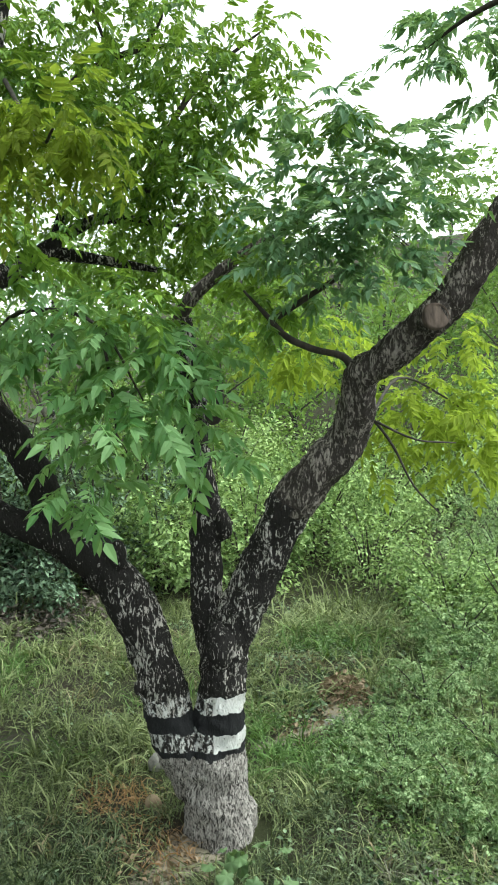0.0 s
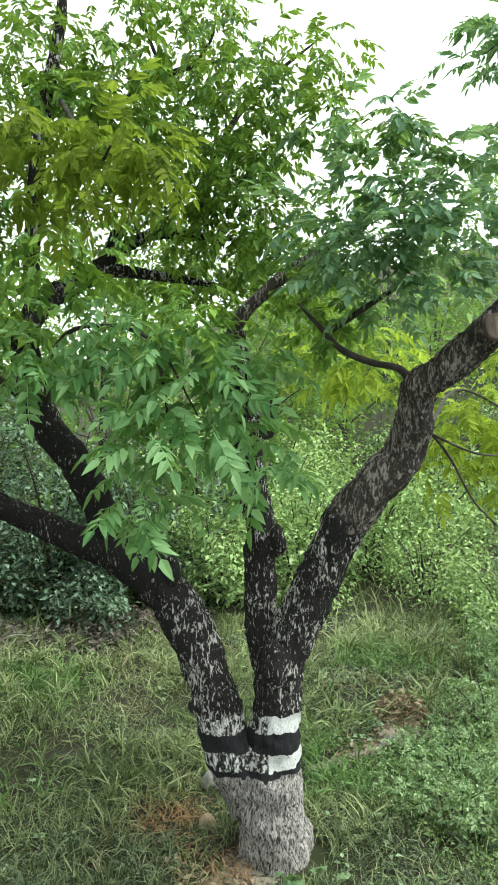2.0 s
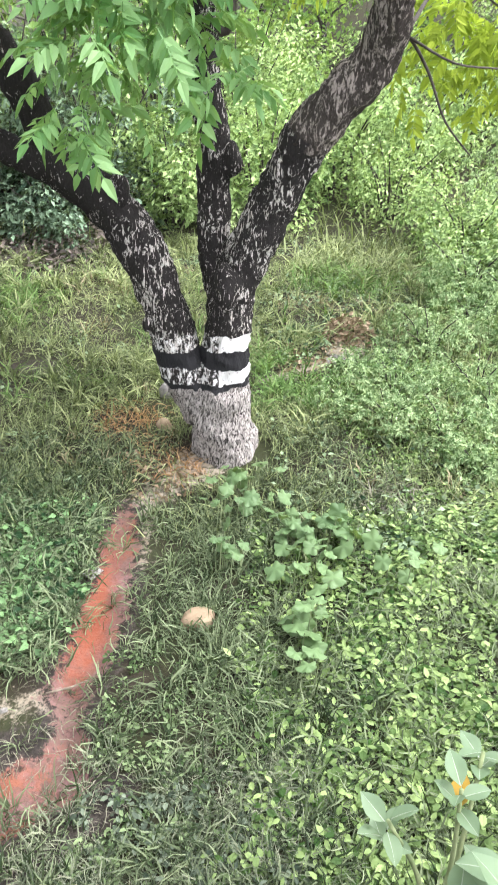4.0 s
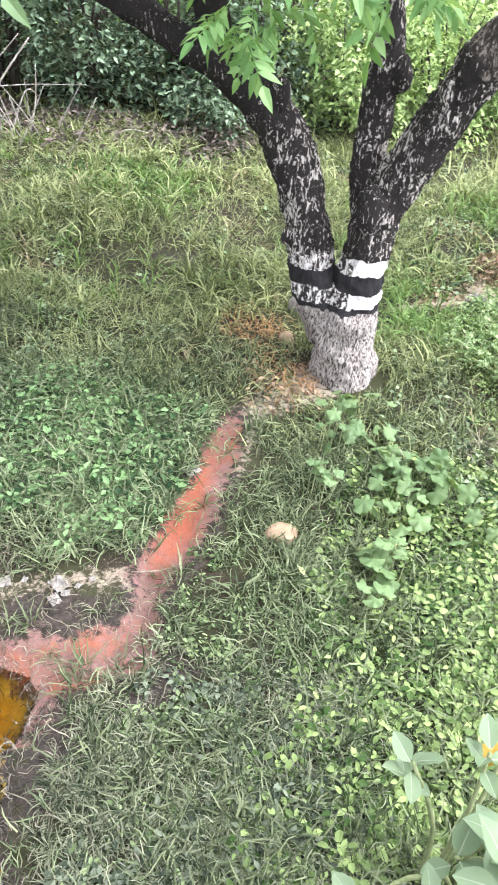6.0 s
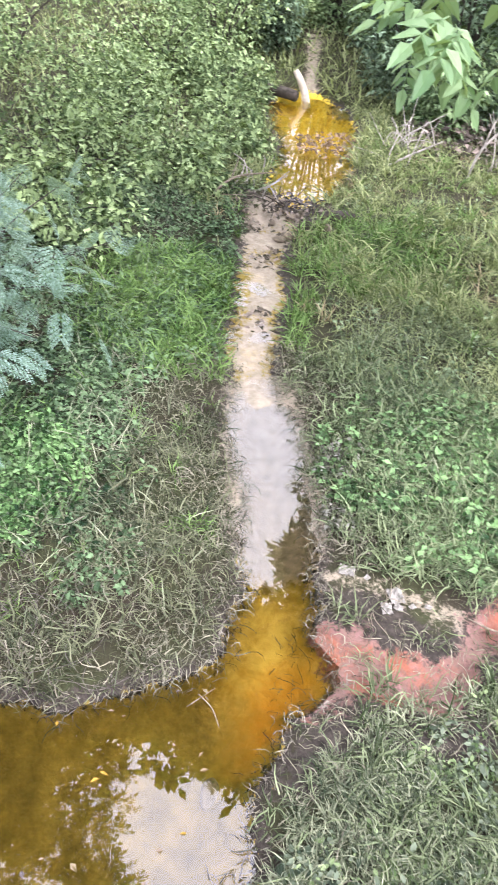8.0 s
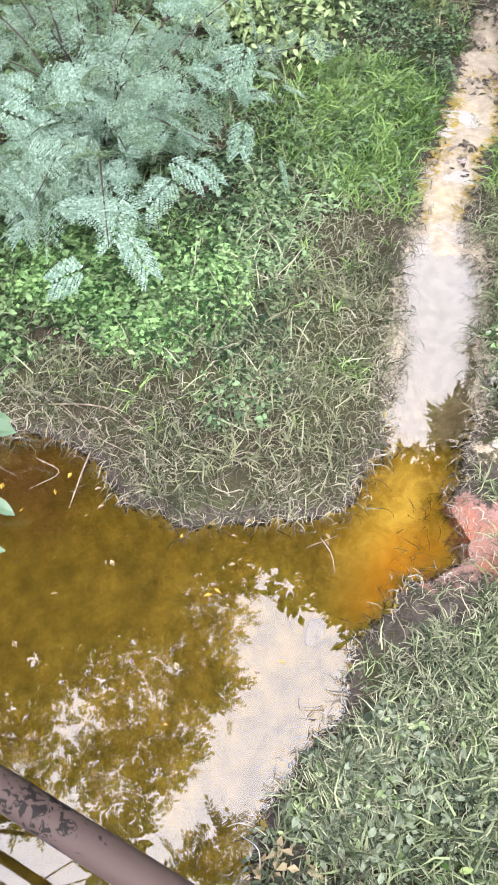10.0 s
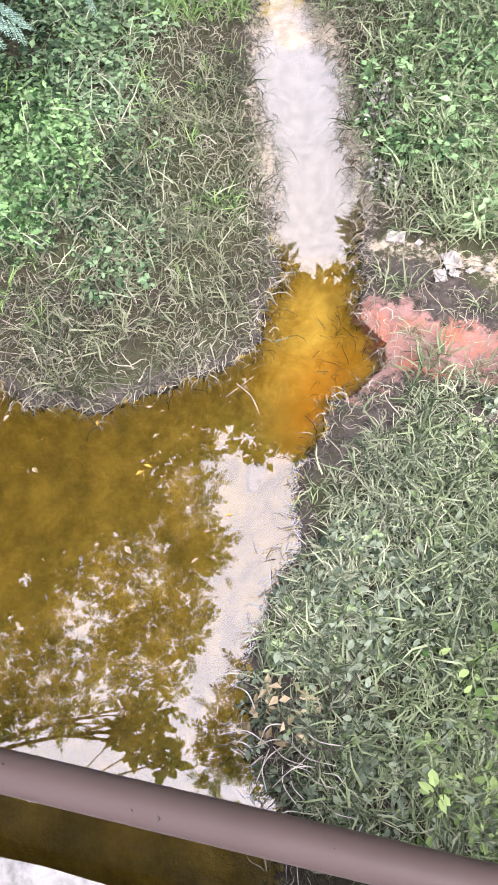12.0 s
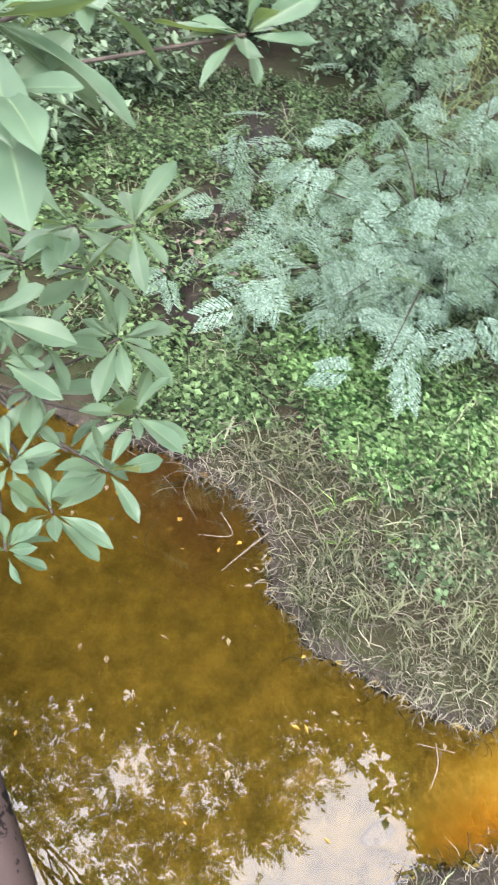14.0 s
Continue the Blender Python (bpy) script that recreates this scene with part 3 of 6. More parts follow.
def chain_gap(x, y, chain):
    """Signed distance to a band of varying half width along a line (negative inside)."""
    best = np.full(np.shape(x), 1e9)
    for (ax, ay, aw), (bx, by, bw) in zip(chain[:-1], chain[1:]):
        dx, dy = bx - ax, by - ay
        s = np.clip(((x - ax) * dx + (y - ay) * dy) / (dx * dx + dy * dy), 0, 1)
        best = np.minimum(best, np.hypot(x - ax - s * dx, y - ay - s * dy) - (aw + s * (bw - aw)))
    return best


def polygon_gap(x, y, poly):
    best, inside = np.full(np.shape(x), 1e9), np.zeros(np.shape(x), bool)
    for (ax, ay), (bx, by) in zip(poly, poly[1:] + poly[:1]):
        dx, dy = bx - ax, by - ay
        s = np.clip(((x - ax) * dx + (y - ay) * dy) / (dx * dx + dy * dy), 0, 1)
        best = np.minimum(best, np.hypot(x - ax - s * dx, y - ay - s * dy))
        with np.errstate(divide="ignore", invalid="ignore"):
            inside ^= ((ay > y) != (by > y)) & (x < ax + (y - ay) * dx / (dy if dy else 1e-9))
    return np.where(inside, -best, best)


def ripple(x, y, k=1.0):
    """A cheap, smooth unevenness between about -1 and 1."""
    return (np.sin(1.7 * k * x + 1.3 * np.sin(1.1 * k * y)) + np.sin(2.3 * k * y + 1.7 * np.sin(0.9 * k * x + 1)) + 0.7 * np.sin(5.1 * k * x - 3.7 * k * y + 2 * np.sin(2 * k * y))) / 2.7


def water_gap(x, y):
    return np.minimum(chain_gap(x, y, STREAM), polygon_gap(x, y, POND)) + 0.035 * ripple(x, y, 3.5) + 0.028 * ripple(x, y, 9.0) + 0.012 * ripple(x, y, 21.0)


def ground_z(x, y):
    g = water_gap(x, y)
    red = chain_gap(x, y, RED)
    z = np.where(g < 0, np.maximum(g * 0.7, -0.16), 0.05 * np.clip(g / 0.12, 0, 1) + 0.05 * np.clip((g - 0.1) / 0.8, 0, 1))
    land = np.clip(g / 0.25, 0, 1)
    z = z + land * (0.02 * ripple(x, y, 1.2) + 0.008 * ripple(x, y, 6.0))
    z = z - 0.045 * np.clip(-red / 0.06, 0, 1) * land
    z = np.where((g > 0.03) & (red < 0.05), np.maximum(z, 0.014), z)
    z = z - 0.05 * np.clip(-chain_gap(x, y, DARKMUD) / 0.08, 0, 1) * land
    z = np.where((chain_gap(x, y, FARSILT) < 0.03) & (g < 0.05), np.maximum(z, 0.007 + 0.011 * ripple(0.8 * x + 0.6 * y, 0.8 * y - 0.6 * x, 4.3) + 0.006 * ripple(0.5 * x - 0.87 * y, 0.87 * x + 0.5 * y, 15)), z)
    z = z - 0.06 * np.exp(-(x**2 + (y - 3.95) ** 2) / 0.14)
    z = z + 0.10 * np.exp(-((x + 4.42) ** 2 + (y - 4.75) ** 2) / 0.09) * (0.75 + 0.35 * ripple(x, y, 6))
    far = np.hypot(x, y)
    rise = np.clip((far - 11) / 60, 0, 1)
    side = 0.35 + 0.65 / (1 + np.exp(-(x - 4 + 0.1 * y) / 6))
    return z + np.where(y > 0, 16 * side * rise**1.3, 0) + np.clip((far - 11) / 8, 0, 1) * 0.25 * ripple(x, y, 0.25)


def axis_steps(lo, hi, step, reach):
    core = np.arange(lo, hi + step / 2, step)
    out, s = [], step
    d = 0.0
    while d < reach:
        s *= 1.16
        d += s
        out.append(d)
    out = np.array(out)
    return np.concatenate([lo - out[::-1], core, hi + out])


def build_ground():
    xs, ys = axis_steps(-8.5, 3.5, 0.06, 700), axis_steps(-1.5, 9.0, 0.06, 700)
    X, Y = np.meshgrid(xs, ys)
    x, y = X.ravel(), Y.ravel()
    v = np.stack([x, y, ground_z(x, y)], 1)
    nx, ny = len(xs), len(ys)
    i = (np.arange(ny - 1)[:, None] * nx + np.arange(nx - 1)[None]).ravel()
    f = np.stack([i, i + 1, i + nx + 1, i + nx], 1)
    me = mesh_of("ground", v, f, SOIL, True)
    band = lambda chain, soft: np.clip(0.5 - chain_gap(x, y, chain) / soft, 0, 1)
    soil = np.ones((len(x), 4), np.float32)
    soil[:, 0] = np.clip(0.5 - (chain_gap(x, y, RED) + 0.03 * ripple(x, y, 6.0) + 0.025 * ripple(x, y, 15.0)) / 0.15, 0, 1) * np.clip(1 + water_gap(x, y) / 0.05, 0, 1)
    soil[:, 1] = np.maximum.reduce([0.85 * band(SILT, 0.2), 0.62 * band(SAND, 0.2), band(FARSILT, 0.2) * (0.85 + 0.4 * ripple(x, y, 6)), 0.9 * band(SILTBED_SHEEN, 0.2), band(GULLY, 0.2), 0.8 * band(PATHSAND, 0.2)])
    soil[:, 2] = np.maximum.reduce([band(GOLD, 0.4)] + [0.32 * band(p, 0.3) for p in POOLS]) * np.clip(-water_gap(x, y) / 0.03, 0, 1)
    bed = np.ones((len(x), 4), np.float32)
    g = water_gap(x, y)
    bed[:, 0] = np.clip(0.5 - g / 0.05, 0, 1)
    bed[:, 1] = np.maximum.reduce([np.clip(1.0 - g / 0.13, 0, 1), band(DARKMUD, 0.15), band(BAREMUD, 0.1), band(SCRAPMUD, 0.12), band(NOOK, 0.15), band(DAMMUD, 0.2), 0.55 * band(DUNG, 0.3), 0.8 * np.clip(1 - chain_gap(x, y, RED) / 0.15, 0, 1)])
    bed[:, 2] = band(FARGOLD, 0.3)
    bed[:, 3] = band(DARKMUD, 0.6)
    rust = np.ones((len(x), 4), np.float32)
    rust[:, 0], rust[:, 1], rust[:, 2] = band(ORANGE, 0.3), band(RUSTBED, 0.5), band(VIVID, 0.3)
    for name, data in (("soil", soil), ("bed", bed), ("rust", rust)):
        at = me.color_attributes.new(name, "FLOAT_COLOR", "POINT")
        at.data.foreach_set("color", data.ravel())
    tagged(new("ground", me), "damp soil bank with red sediment and dark mud", "ground", kind="structure")


build_ground()


def build_water():
    xs, ys = np.arange(-9.0, 3.6, 0.6), np.arange(-4.8, 9.0, 0.6)
    X, Y = np.meshgrid(xs, ys)
    v = np.stack([X.ravel(), Y.ravel(), 0 * X.ravel()], 1)
    nx = len(xs)
    i = (np.arange(len(ys) - 1)[:, None] * nx + np.arange(nx - 1)[None]).ravel()
    f = np.stack([i, i + 1, i + nx + 1, i + nx], 1)
    keep = water_gap(v[f].mean(1)[:, 0], v[f].mean(1)[:, 1]) < 0.7
    ob = new("water", mesh_of("water", v, f[keep], WATER, True))
    ob.location.z = 0.004
    tagged(ob, "still amber-brown stream and pond with clear reflections", "water", kind="structure")


build_water()


# ---- bridge: slab and rail ----
ALONG = Vector((0.82, 0.57, 0.0)).normalized()
OUT = Vector((-ALONG.y, ALONG.x, 0.0))


def build_bridge():
    bm = bmesh.new()
    base = Vector((-0.193, -0.16, 0.0))
    frame_m = Matrix((ALONG.to_4d(), OUT.to_4d(), (0, 0, 1, 0), (0, 0, 0, 1))).transposed()
    frame_m.col[3] = (*base, 1)
    for lo, hi in (((-9, -5.0, 0.72), (9, 0, 1.05)),):
        geo = bmesh.ops.create_cube(bm, size=1)["verts"]
        for w in geo:
            w.co = Vector([(a + b) / 2 + c * (b - a) for a, b, c in zip(lo, hi, w.co)])
    bmesh.ops.subdivide_edges(bm, edges=[e for e in bm.edges if abs((e.verts[0].co - e.verts[1].co).x) > 1], cuts=120, use_grid_fill=True)
    for w in bm.verts:
        if w.co.y > -0.01:
            w.co.y += 0.014 * noise.noise(Vector((w.co.x * 6, w.co.z * 8, 1))) - (0.012 if w.co.z > 1 else 0)
        if w.co.z < 0.9 and w.co.y > -0.5:
            w.co.y -= 0.14
    bmesh.ops.transform(bm, matrix=frame_m, verts=bm.verts)
    me = bpy.data.meshes.new("deck_slab")
    bm.to_mesh(me)
    me.materials.append(CONCRETE)
    tagged(new("bridge_slab", me), "weathered pale concrete bridge slab edge", "bridge slab", kind="structure")
    rail = thing("rail", "brown painted steel pipe rail along the bridge", "rail")
    a = Vector((-0.02, 0.115, 1.55))
    line = [(*(a + ALONG * s), 0.0245) for s in (-5, -2.5, 0, 2.5, 5)]
    part("pipe", tube_mesh("pipe", line, PIPE, 24, 8), rail)
    for s in (-3.2, 2.6):
        p = a + ALONG * s
        q = p - OUT * 0.3
        part("post", tube_mesh("post", [(p.x, p.y, 1.53, 0.022), (p.x - OUT.x * 0.12, p.y - OUT.y * 0.12, 1.3, 0.022), (q.x, q.y, 1.05, 0.022)], PIPE, 14, 5), rail)


build_bridge()


# ---- main tree ----
def build_tree():
    tree = thing("tree", "forked tree with black flaking bark and white painted bands", "tree")
    part("trunk", tube_mesh("trunk", [(0.06, 4.2, -0.15, 0.27), (0.05, 4.2, 0.02, 0.225), (0.01, 4.2, 0.3, 0.195), (0.0, 4.2, 0.5, 0.19), (0.035, 4.2, 0.72, 0.15), (0.06, 4.2, 0.95, 0.13),
                                      (0.085, 4.2, 1.15, 0.135), (0.17, 4.18, 1.36, 0.13), (0.28, 4.15, 1.6, 0.125), (0.37, 4.1, 1.81, 0.12), (0.47, 4.05, 2.02, 0.125)], BARK_PAINTED, 72, 14, 0.13, 0, 0.014), tree)
    part("limb", tube_mesh("limb", [(0.45, 4.06, 1.98, 0.122), (0.58, 4.0, 2.17, 0.112), (0.74, 3.95, 2.35, 0.107), (0.79, 3.85, 2.55, 0.095), (0.79, 3.75, 2.70, 0.086), (0.90, 3.65, 2.79, 0.084),
                                    (1.02, 3.55, 2.91, 0.086), (1.12, 3.45, 3.02, 0.086), (1.21, 3.4, 3.15, 0.084), (1.35, 3.35, 3.38, 0.082), (1.47, 3.3, 3.6, 0.077), (1.7, 3.2, 4.1, 0.065), (1.9, 3.0, 4.7, 0.043), (2.0, 2.8, 5.3, 0.017)], BARK_GREY, 56, 14, 0.14, 3, 0.012), tree, "leaning limb with patchy grey bark")
    part("limb", tube_mesh("limb", [(-0.10, 4.22, 0.30, 0.12), (-0.18, 4.2, 0.55, 0.14), (-0.25, 4.2, 0.78, 0.14), (-0.298, 4.2, 0.97, 0.127), (-0.37, 4.2, 1.22, 0.125), (-0.49, 4.19, 1.49, 0.13), (-0.62, 4.17, 1.66, 0.125)], BARK_PAINTED, 64, 14, 0.14, 7, 0.013), tree, "lower limb with worn white paint bands")
    part("limb", tube_mesh("limb", [(-0.56, 4.18, 1.59, 0.118), (-0.66, 4.17, 1.70, 0.124), (-0.88, 4.15, 1.85, 0.105), (-1.07, 4.13, 1.92, 0.08), (-1.26, 4.1, 2.02, 0.074), (-1.47, 4.05, 2.14, 0.068), (-2.0, 3.9, 2.5, 0.055), (-2.6, 3.7, 3.0, 0.035), (-3.0, 3.5, 3.5, 0.015)], BARK_BLACKER, 48, 12, 0.14, 7, 0.011), tree, "spreading black limb")
    part("limb", tube_mesh("limb", [(-0.88, 4.15, 1.88, 0.09), (-0.92, 4.13, 2.12, 0.088), (-1.04, 4.1, 2.36, 0.09), (-1.17, 4.1, 2.53, 0.088), (-1.26, 4.15, 2.75, 0.082), (-1.34, 4.3, 3.05, 0.075), (-1.3, 4.6, 3.3, 0.07), (-1.16, 4.9, 3.45, 0.065), (-0.98, 5.0, 3.62, 0.05), (-0.93, 5.0, 3.8, 0.03)], BARK_BLACKER, 48, 14, 0.14, 11, 0.011), tree, "upright black limb")
    part("limb", tube_mesh("limb", [(0.06, 4.26, 0.9, 0.1), (0.0, 4.28, 1.2, 0.095), (-0.025, 4.28, 1.44, 0.09), (-0.02, 4.28, 1.7, 0.092), (-0.01, 4.28, 1.92, 0.092), (-0.06, 4.28, 2.2, 0.08), (-0.08, 4.28, 2.5, 0.08), (-0.1, 4.28, 2.75, 0.07), (-0.13, 4.25, 3.05, 0.05)], BARK, 48, 14, 0.16, 13, 0.011), tree, "middle limb with a dark knot")
    for c, r, s in (((0.07, 4.23, 1.86), 0.06, 1), ((-0.52, 4.1, 1.72), 0.055, 2), ((-0.22, 4.1, 0.98), 0.05, 3), ((0.05, 4.07, 1.2), 0.085, 4), ((0.32, 4.02, 1.86), 0.05, 5), ((-0.42, 4.12, 0.95), 0.028, 6)):
        bm = bmesh.new()
        bmesh.ops.create_icosphere(bm, subdivisions=3, radius=r)
        for w in bm.verts:
            w.co *= 1 + 0.25 * noise.noise(w.co * 14 + Vector((s, s, s)))
            w.co.z *= 1.6
            w.co += Vector(c)
        me = bpy.data.meshes.new("knot")
        bm.to_mesh(me)
        me.polygons.foreach_set("use_smooth", np.ones(len(me.polygons), dtype=bool))
        me.materials.append(BARK)
        part("knot", me, tree)
    # sawn stub facing the bridge
    stub = part("stub", tube_mesh("stub", [(1.09, 3.5, 2.98, 0.085), (1.07, 3.42, 2.975, 0.083), (1.06, 3.36, 2.97, 0.078)], BARK_GREY, 20, 4, 0.08), tree, "sawn-off branch stub")
    part("sawn_face", tube_mesh("sawn_face", [(1.06, 3.37, 2.97, 0.066), (1.058, 3.353, 2.968, 0.064), (1.058, 3.349, 2.968, 0.05)], CUT_FACE, 20, 3, 0.16), stub, "rough reddish sawn face")
    branches = [
        [(-1.3, 4.6, 3.3, 0.05), (-1.1, 4.85, 3.48, 0.05), (-0.95, 5.0, 3.54, 0.045), (-0.55, 5.0, 3.48, 0.03), (-0.2, 4.9, 3.4, 0.012)],
        [(-0.98, 5.0, 3.62, 0.04), (-0.69, 5.0, 3.77, 0.04), (-0.39, 5.0, 3.75, 0.032), (-0.1, 4.9, 3.7, 0.012)],
        [(-0.42, 5.0, 3.74, 0.03), (-0.36, 4.85, 3.9, 0.024), (-0.29, 4.8, 4.11, 0.022), (-0.1, 4.8, 4.45, 0.02), (0.16, 4.8, 4.71, 0.014), (0.4, 4.7, 4.85, 0.006)],
        [(-1.0, 5.0, 4.5, 0.02), (-0.72, 5.0, 4.72, 0.02), (-0.38, 5.0, 4.85, 0.02), (-0.09, 5.0, 4.87, 0.008)],
        [(-0.57, 5.0, 4.80, 0.014), (-0.66, 5.0, 5.0, 0.012), (-0.75, 5.0, 5.3, 0.005)],
        [(-0.38, 5.0, 4.85, 0.012), (-0.25, 5.0, 5.05, 0.01), (-0.22, 5.0, 5.4, 0.004)],
        [(-0.16, 4.25, 3.0, 0.045), (-0.1, 4.2, 3.13, 0.04), (0.06, 4.2, 3.28, 0.036), (0.25, 4.2, 3.42, 0.03), (0.6, 4.1, 3.6, 0.012)],
        [(0.76, 3.78, 2.74, 0.026), (0.70, 3.8, 2.81, 0.02), (0.57, 3.9, 2.85, 0.019), (0.42, 3.9, 2.92, 0.018), (0.33, 3.9, 3.02, 0.015), (0.2, 3.9, 3.16, 0.006)],
        [(0.38, 3.9, 3.02, 0.016), (0.6, 3.8, 3.16, 0.014), (0.78, 3.7, 3.26, 0.008)],
        [(-1.3, 4.3, 3.3, 0.05), (-1.22, 4.2, 3.9, 0.045), (-1.14, 4.2, 4.36, 0.04), (-1.07, 4.2, 4.65, 0.035), (-1.0, 4.2, 5.1, 0.02)],
        [(0.80, 3.9, 2.5, 0.012), (0.93, 4.1, 2.46, 0.009), (1.07, 4.2, 2.3, 0.008), (1.19, 4.2, 2.07, 0.006), (1.35, 4.2, 1.9, 0.004)],
        [(0.93, 4.1, 2.46, 0.008), (1.2, 4.2, 2.34, 0.006), (1.5, 4.4, 2.3, 0.005)],
        [(-0.09, 4.28, 2.6, 0.03), (0.03, 4.28, 2.46, 0.026), (0.075, 4.28, 2.56, 0.024), (0.07, 4.28, 2.8, 0.014)],
        [(-1.2, 4.1, 2.6, 0.02), (-1.05, 3.9, 2.98, 0.014), (-0.8, 3.7, 3.05, 0.011), (-0.5, 3.55, 2.95, 0.008), (-0.3, 3.5, 2.6, 0.004)],
        [(-0.5, 3.55, 2.95, 0.008), (-0.45, 3.5, 2.7, 0.007), (-0.42, 3.45, 2.4, 0.004)],
        [(-1.2, 4.1, 2.6, 0.02), (-1.3, 3.2, 2.9, 0.014), (-1.35, 2.5, 2.75, 0.009), (-1.38, 2.1, 2.45, 0.004)],
        [(1.7, 3.2, 4.1, 0.03), (1.35, 2.8, 4.15, 0.02), (1.2, 3.2, 4.25, 0.012), (1.0, 3.35, 4.15, 0.005)],
        [(-1.1, 4.2, 4.4, 0.015), (-0.8, 3.4, 3.9, 0.011), (-0.55, 2.6, 3.5, 0.007), (-0.45, 2.3, 3.45, 0.004)],
        [(0.9, 4.1, 2.45, 0.012), (1.3, 5.0, 2.7, 0.01), (1.8, 5.8, 2.6, 0.008), (2.3, 6.0, 2.3, 0.005)],
    ]
    for line in branches:
        part("branch", tube_mesh("branch", line, TWIG if line[0][3] < 0.035 else BARK_GREY if line[0][0] > -0.5 else BARK, 8, 4, 0.08), tree)
    return tree


FRONT = [(-0.45, 3.46, 2.50, 0.26), (-0.17, 3.59, 2.52, 0.17), (-0.56, 3.33, 2.18, 0.12), (0.04, 3.59, 2.31, 0.09), (-0.40, 3.59, 2.94, 0.27), (-0.72, 3.72, 3.02, 0.26),
         (-1.04, 3.59, 2.96, 0.22), (-0.08, 3.86, 2.88, 0.21), (-0.27, 3.46, 2.72, 0.20)]
SPRAY = [(-1.40, 2.02, 2.36, 0.14), (-1.15, 2.15, 2.50, 0.14)]
MIDDLE = [(-0.90, 3.40, 3.37, 0.26), (-0.34, 3.40, 3.02, 0.2), (0.15, 4.95, 3.66, 0.40), (0.37, 4.20, 3.20, 0.35), (-0.01, 4.50, 3.88, 0.41), (-0.52, 4.60, 3.93, 0.41),
          (-0.75, 5.60, 3.75, 0.45), (-0.2, 5.5, 3.55, 0.4), (-0.10, 4.40, 4.17, 0.36), (-1.5, 4.0, 3.2, 0.35), (-1.6, 4.0, 3.7, 0.35), (-1.2, 4.7, 4.2, 0.4), (-1.0, 5.3, 4.8, 0.42), (-0.65, 4.5, 4.35, 0.3), (-1.5, 4.8, 4.9, 0.42), (-0.4, 5.4, 4.4, 0.35)]
DARKER = [(0.43, 3.60, 3.44, 0.27), (0.68, 3.50, 3.46, 0.29), (0.91, 3.40, 3.55, 0.26), (0.59, 3.80, 3.25, 0.26), (0.86, 3.50, 3.27, 0.21), (0.55, 3.60, 3.70, 0.19),
          (1.02, 3.40, 4.19, 0.12), (1.24, 3.40, 4.30, 0.22), (1.12, 3.40, 4.27, 0.15)]
SPRIGS = [(0.42, 3.5, 3.98, 0.05), (0.62, 3.5, 3.99, 0.05), (0.70, 3.5, 3.95, 0.05), (0.55, 3.5, 3.86, 0.06), (1.05, 3.5, 3.80, 0.05), (0.85, 3.5, 3.82, 0.06), (1.30, 3.4, 3.98, 0.05), (0.3, 3.9, 4.05, 0.05)]
TOP = [(-0.08, 4.20, 4.46, 0.38), (0.35, 4.20, 4.51, 0.25), (0.35, 4.00, 4.11, 0.20), (-0.45, 5.00, 4.99, 0.45), (-0.84, 4.20, 4.61, 0.35), (-1.25, 4.00, 4.23, 0.33), (0.67, 3.50, 3.93, 0.13), (-0.5, 4.6, 5.5, 0.5)]
# leaf clumps above the view, added to shade the ground under the tree
HIGH = [(float(x), float(y if x > -0.5 or y > 3.6 else y + 2.2), float(z), 0.42) for x, y, z in zip(rng.uniform(-2.2, 3.0, 26), rng.uniform(1.6, 5.6, 26), rng.uniform(5.9, 7.4, 26))]
ASIDE = [(-2.6, 2.9, 4.6, 0.35), (-3.5, 3.9, 4.9, 0.4), (-3.0, 3.2, 5.0, 0.4), (-2.7, 3.6, 4.7, 0.4), (-3.3, 3.0, 4.7, 0.38), (-2.3, 3.4, 4.2, 0.4), (-2.2, 4.2, 4.6, 0.45), (-2.9, 4.3, 4.8, 0.4)]
NEAR_YELLOW = [(-0.48, 2.35, 3.52, 0.17), (-0.65, 2.60, 3.42, 0.16), (-0.36, 2.4, 3.44, 0.12), (-0.8, 2.5, 3.6, 0.12)]
YELLOW = [(1.76, 6.00, 2.45, 0.50), (2.21, 6.00, 2.29, 0.50), (1.87, 5.50, 2.99, 0.25), (0.72, 5.50, 2.95, 0.40)]


def crown_part(clumps, per_volume, size, template, least=10, most=400, lift=0.0):
    """Compound leaves in clumps (x, y, z, radius): thinner towards the rim, tips hanging outwards."""
    T, Y, P, S = [], [], [], []
    for cx, cy, cz, r in clumps:
        n = int(np.clip(per_volume * r**2.2, least, most))
        d = rng.normal(size=(n, 3))
        d /= np.linalg.norm(d, axis=1, keepdims=True)
        q = d * (rng.uniform(0.15, 1, (n, 1)) ** 0.6) * (r * (1 + 0.25 * rng.normal(size=(n, 1))))
        T.append(q * (1.1, 1.1, 0.95) + (cx, cy, cz))
        Y.append(np.arctan2(d[:, 1], d[:, 0]) + rng.normal(0, 0.6, n))
        P.append(rng.normal(lift - 0.25, 0.4, n) + 0.3 * d[:, 2])
        S.append(size * rng.uniform(0.7, 1.2, n))
    T, Y, P, S = map(np.concatenate, (T, Y, P, S))
    return scatter(template, turns(len(T), Y, P, rng.normal(0, 0.35, len(T))), T, S)


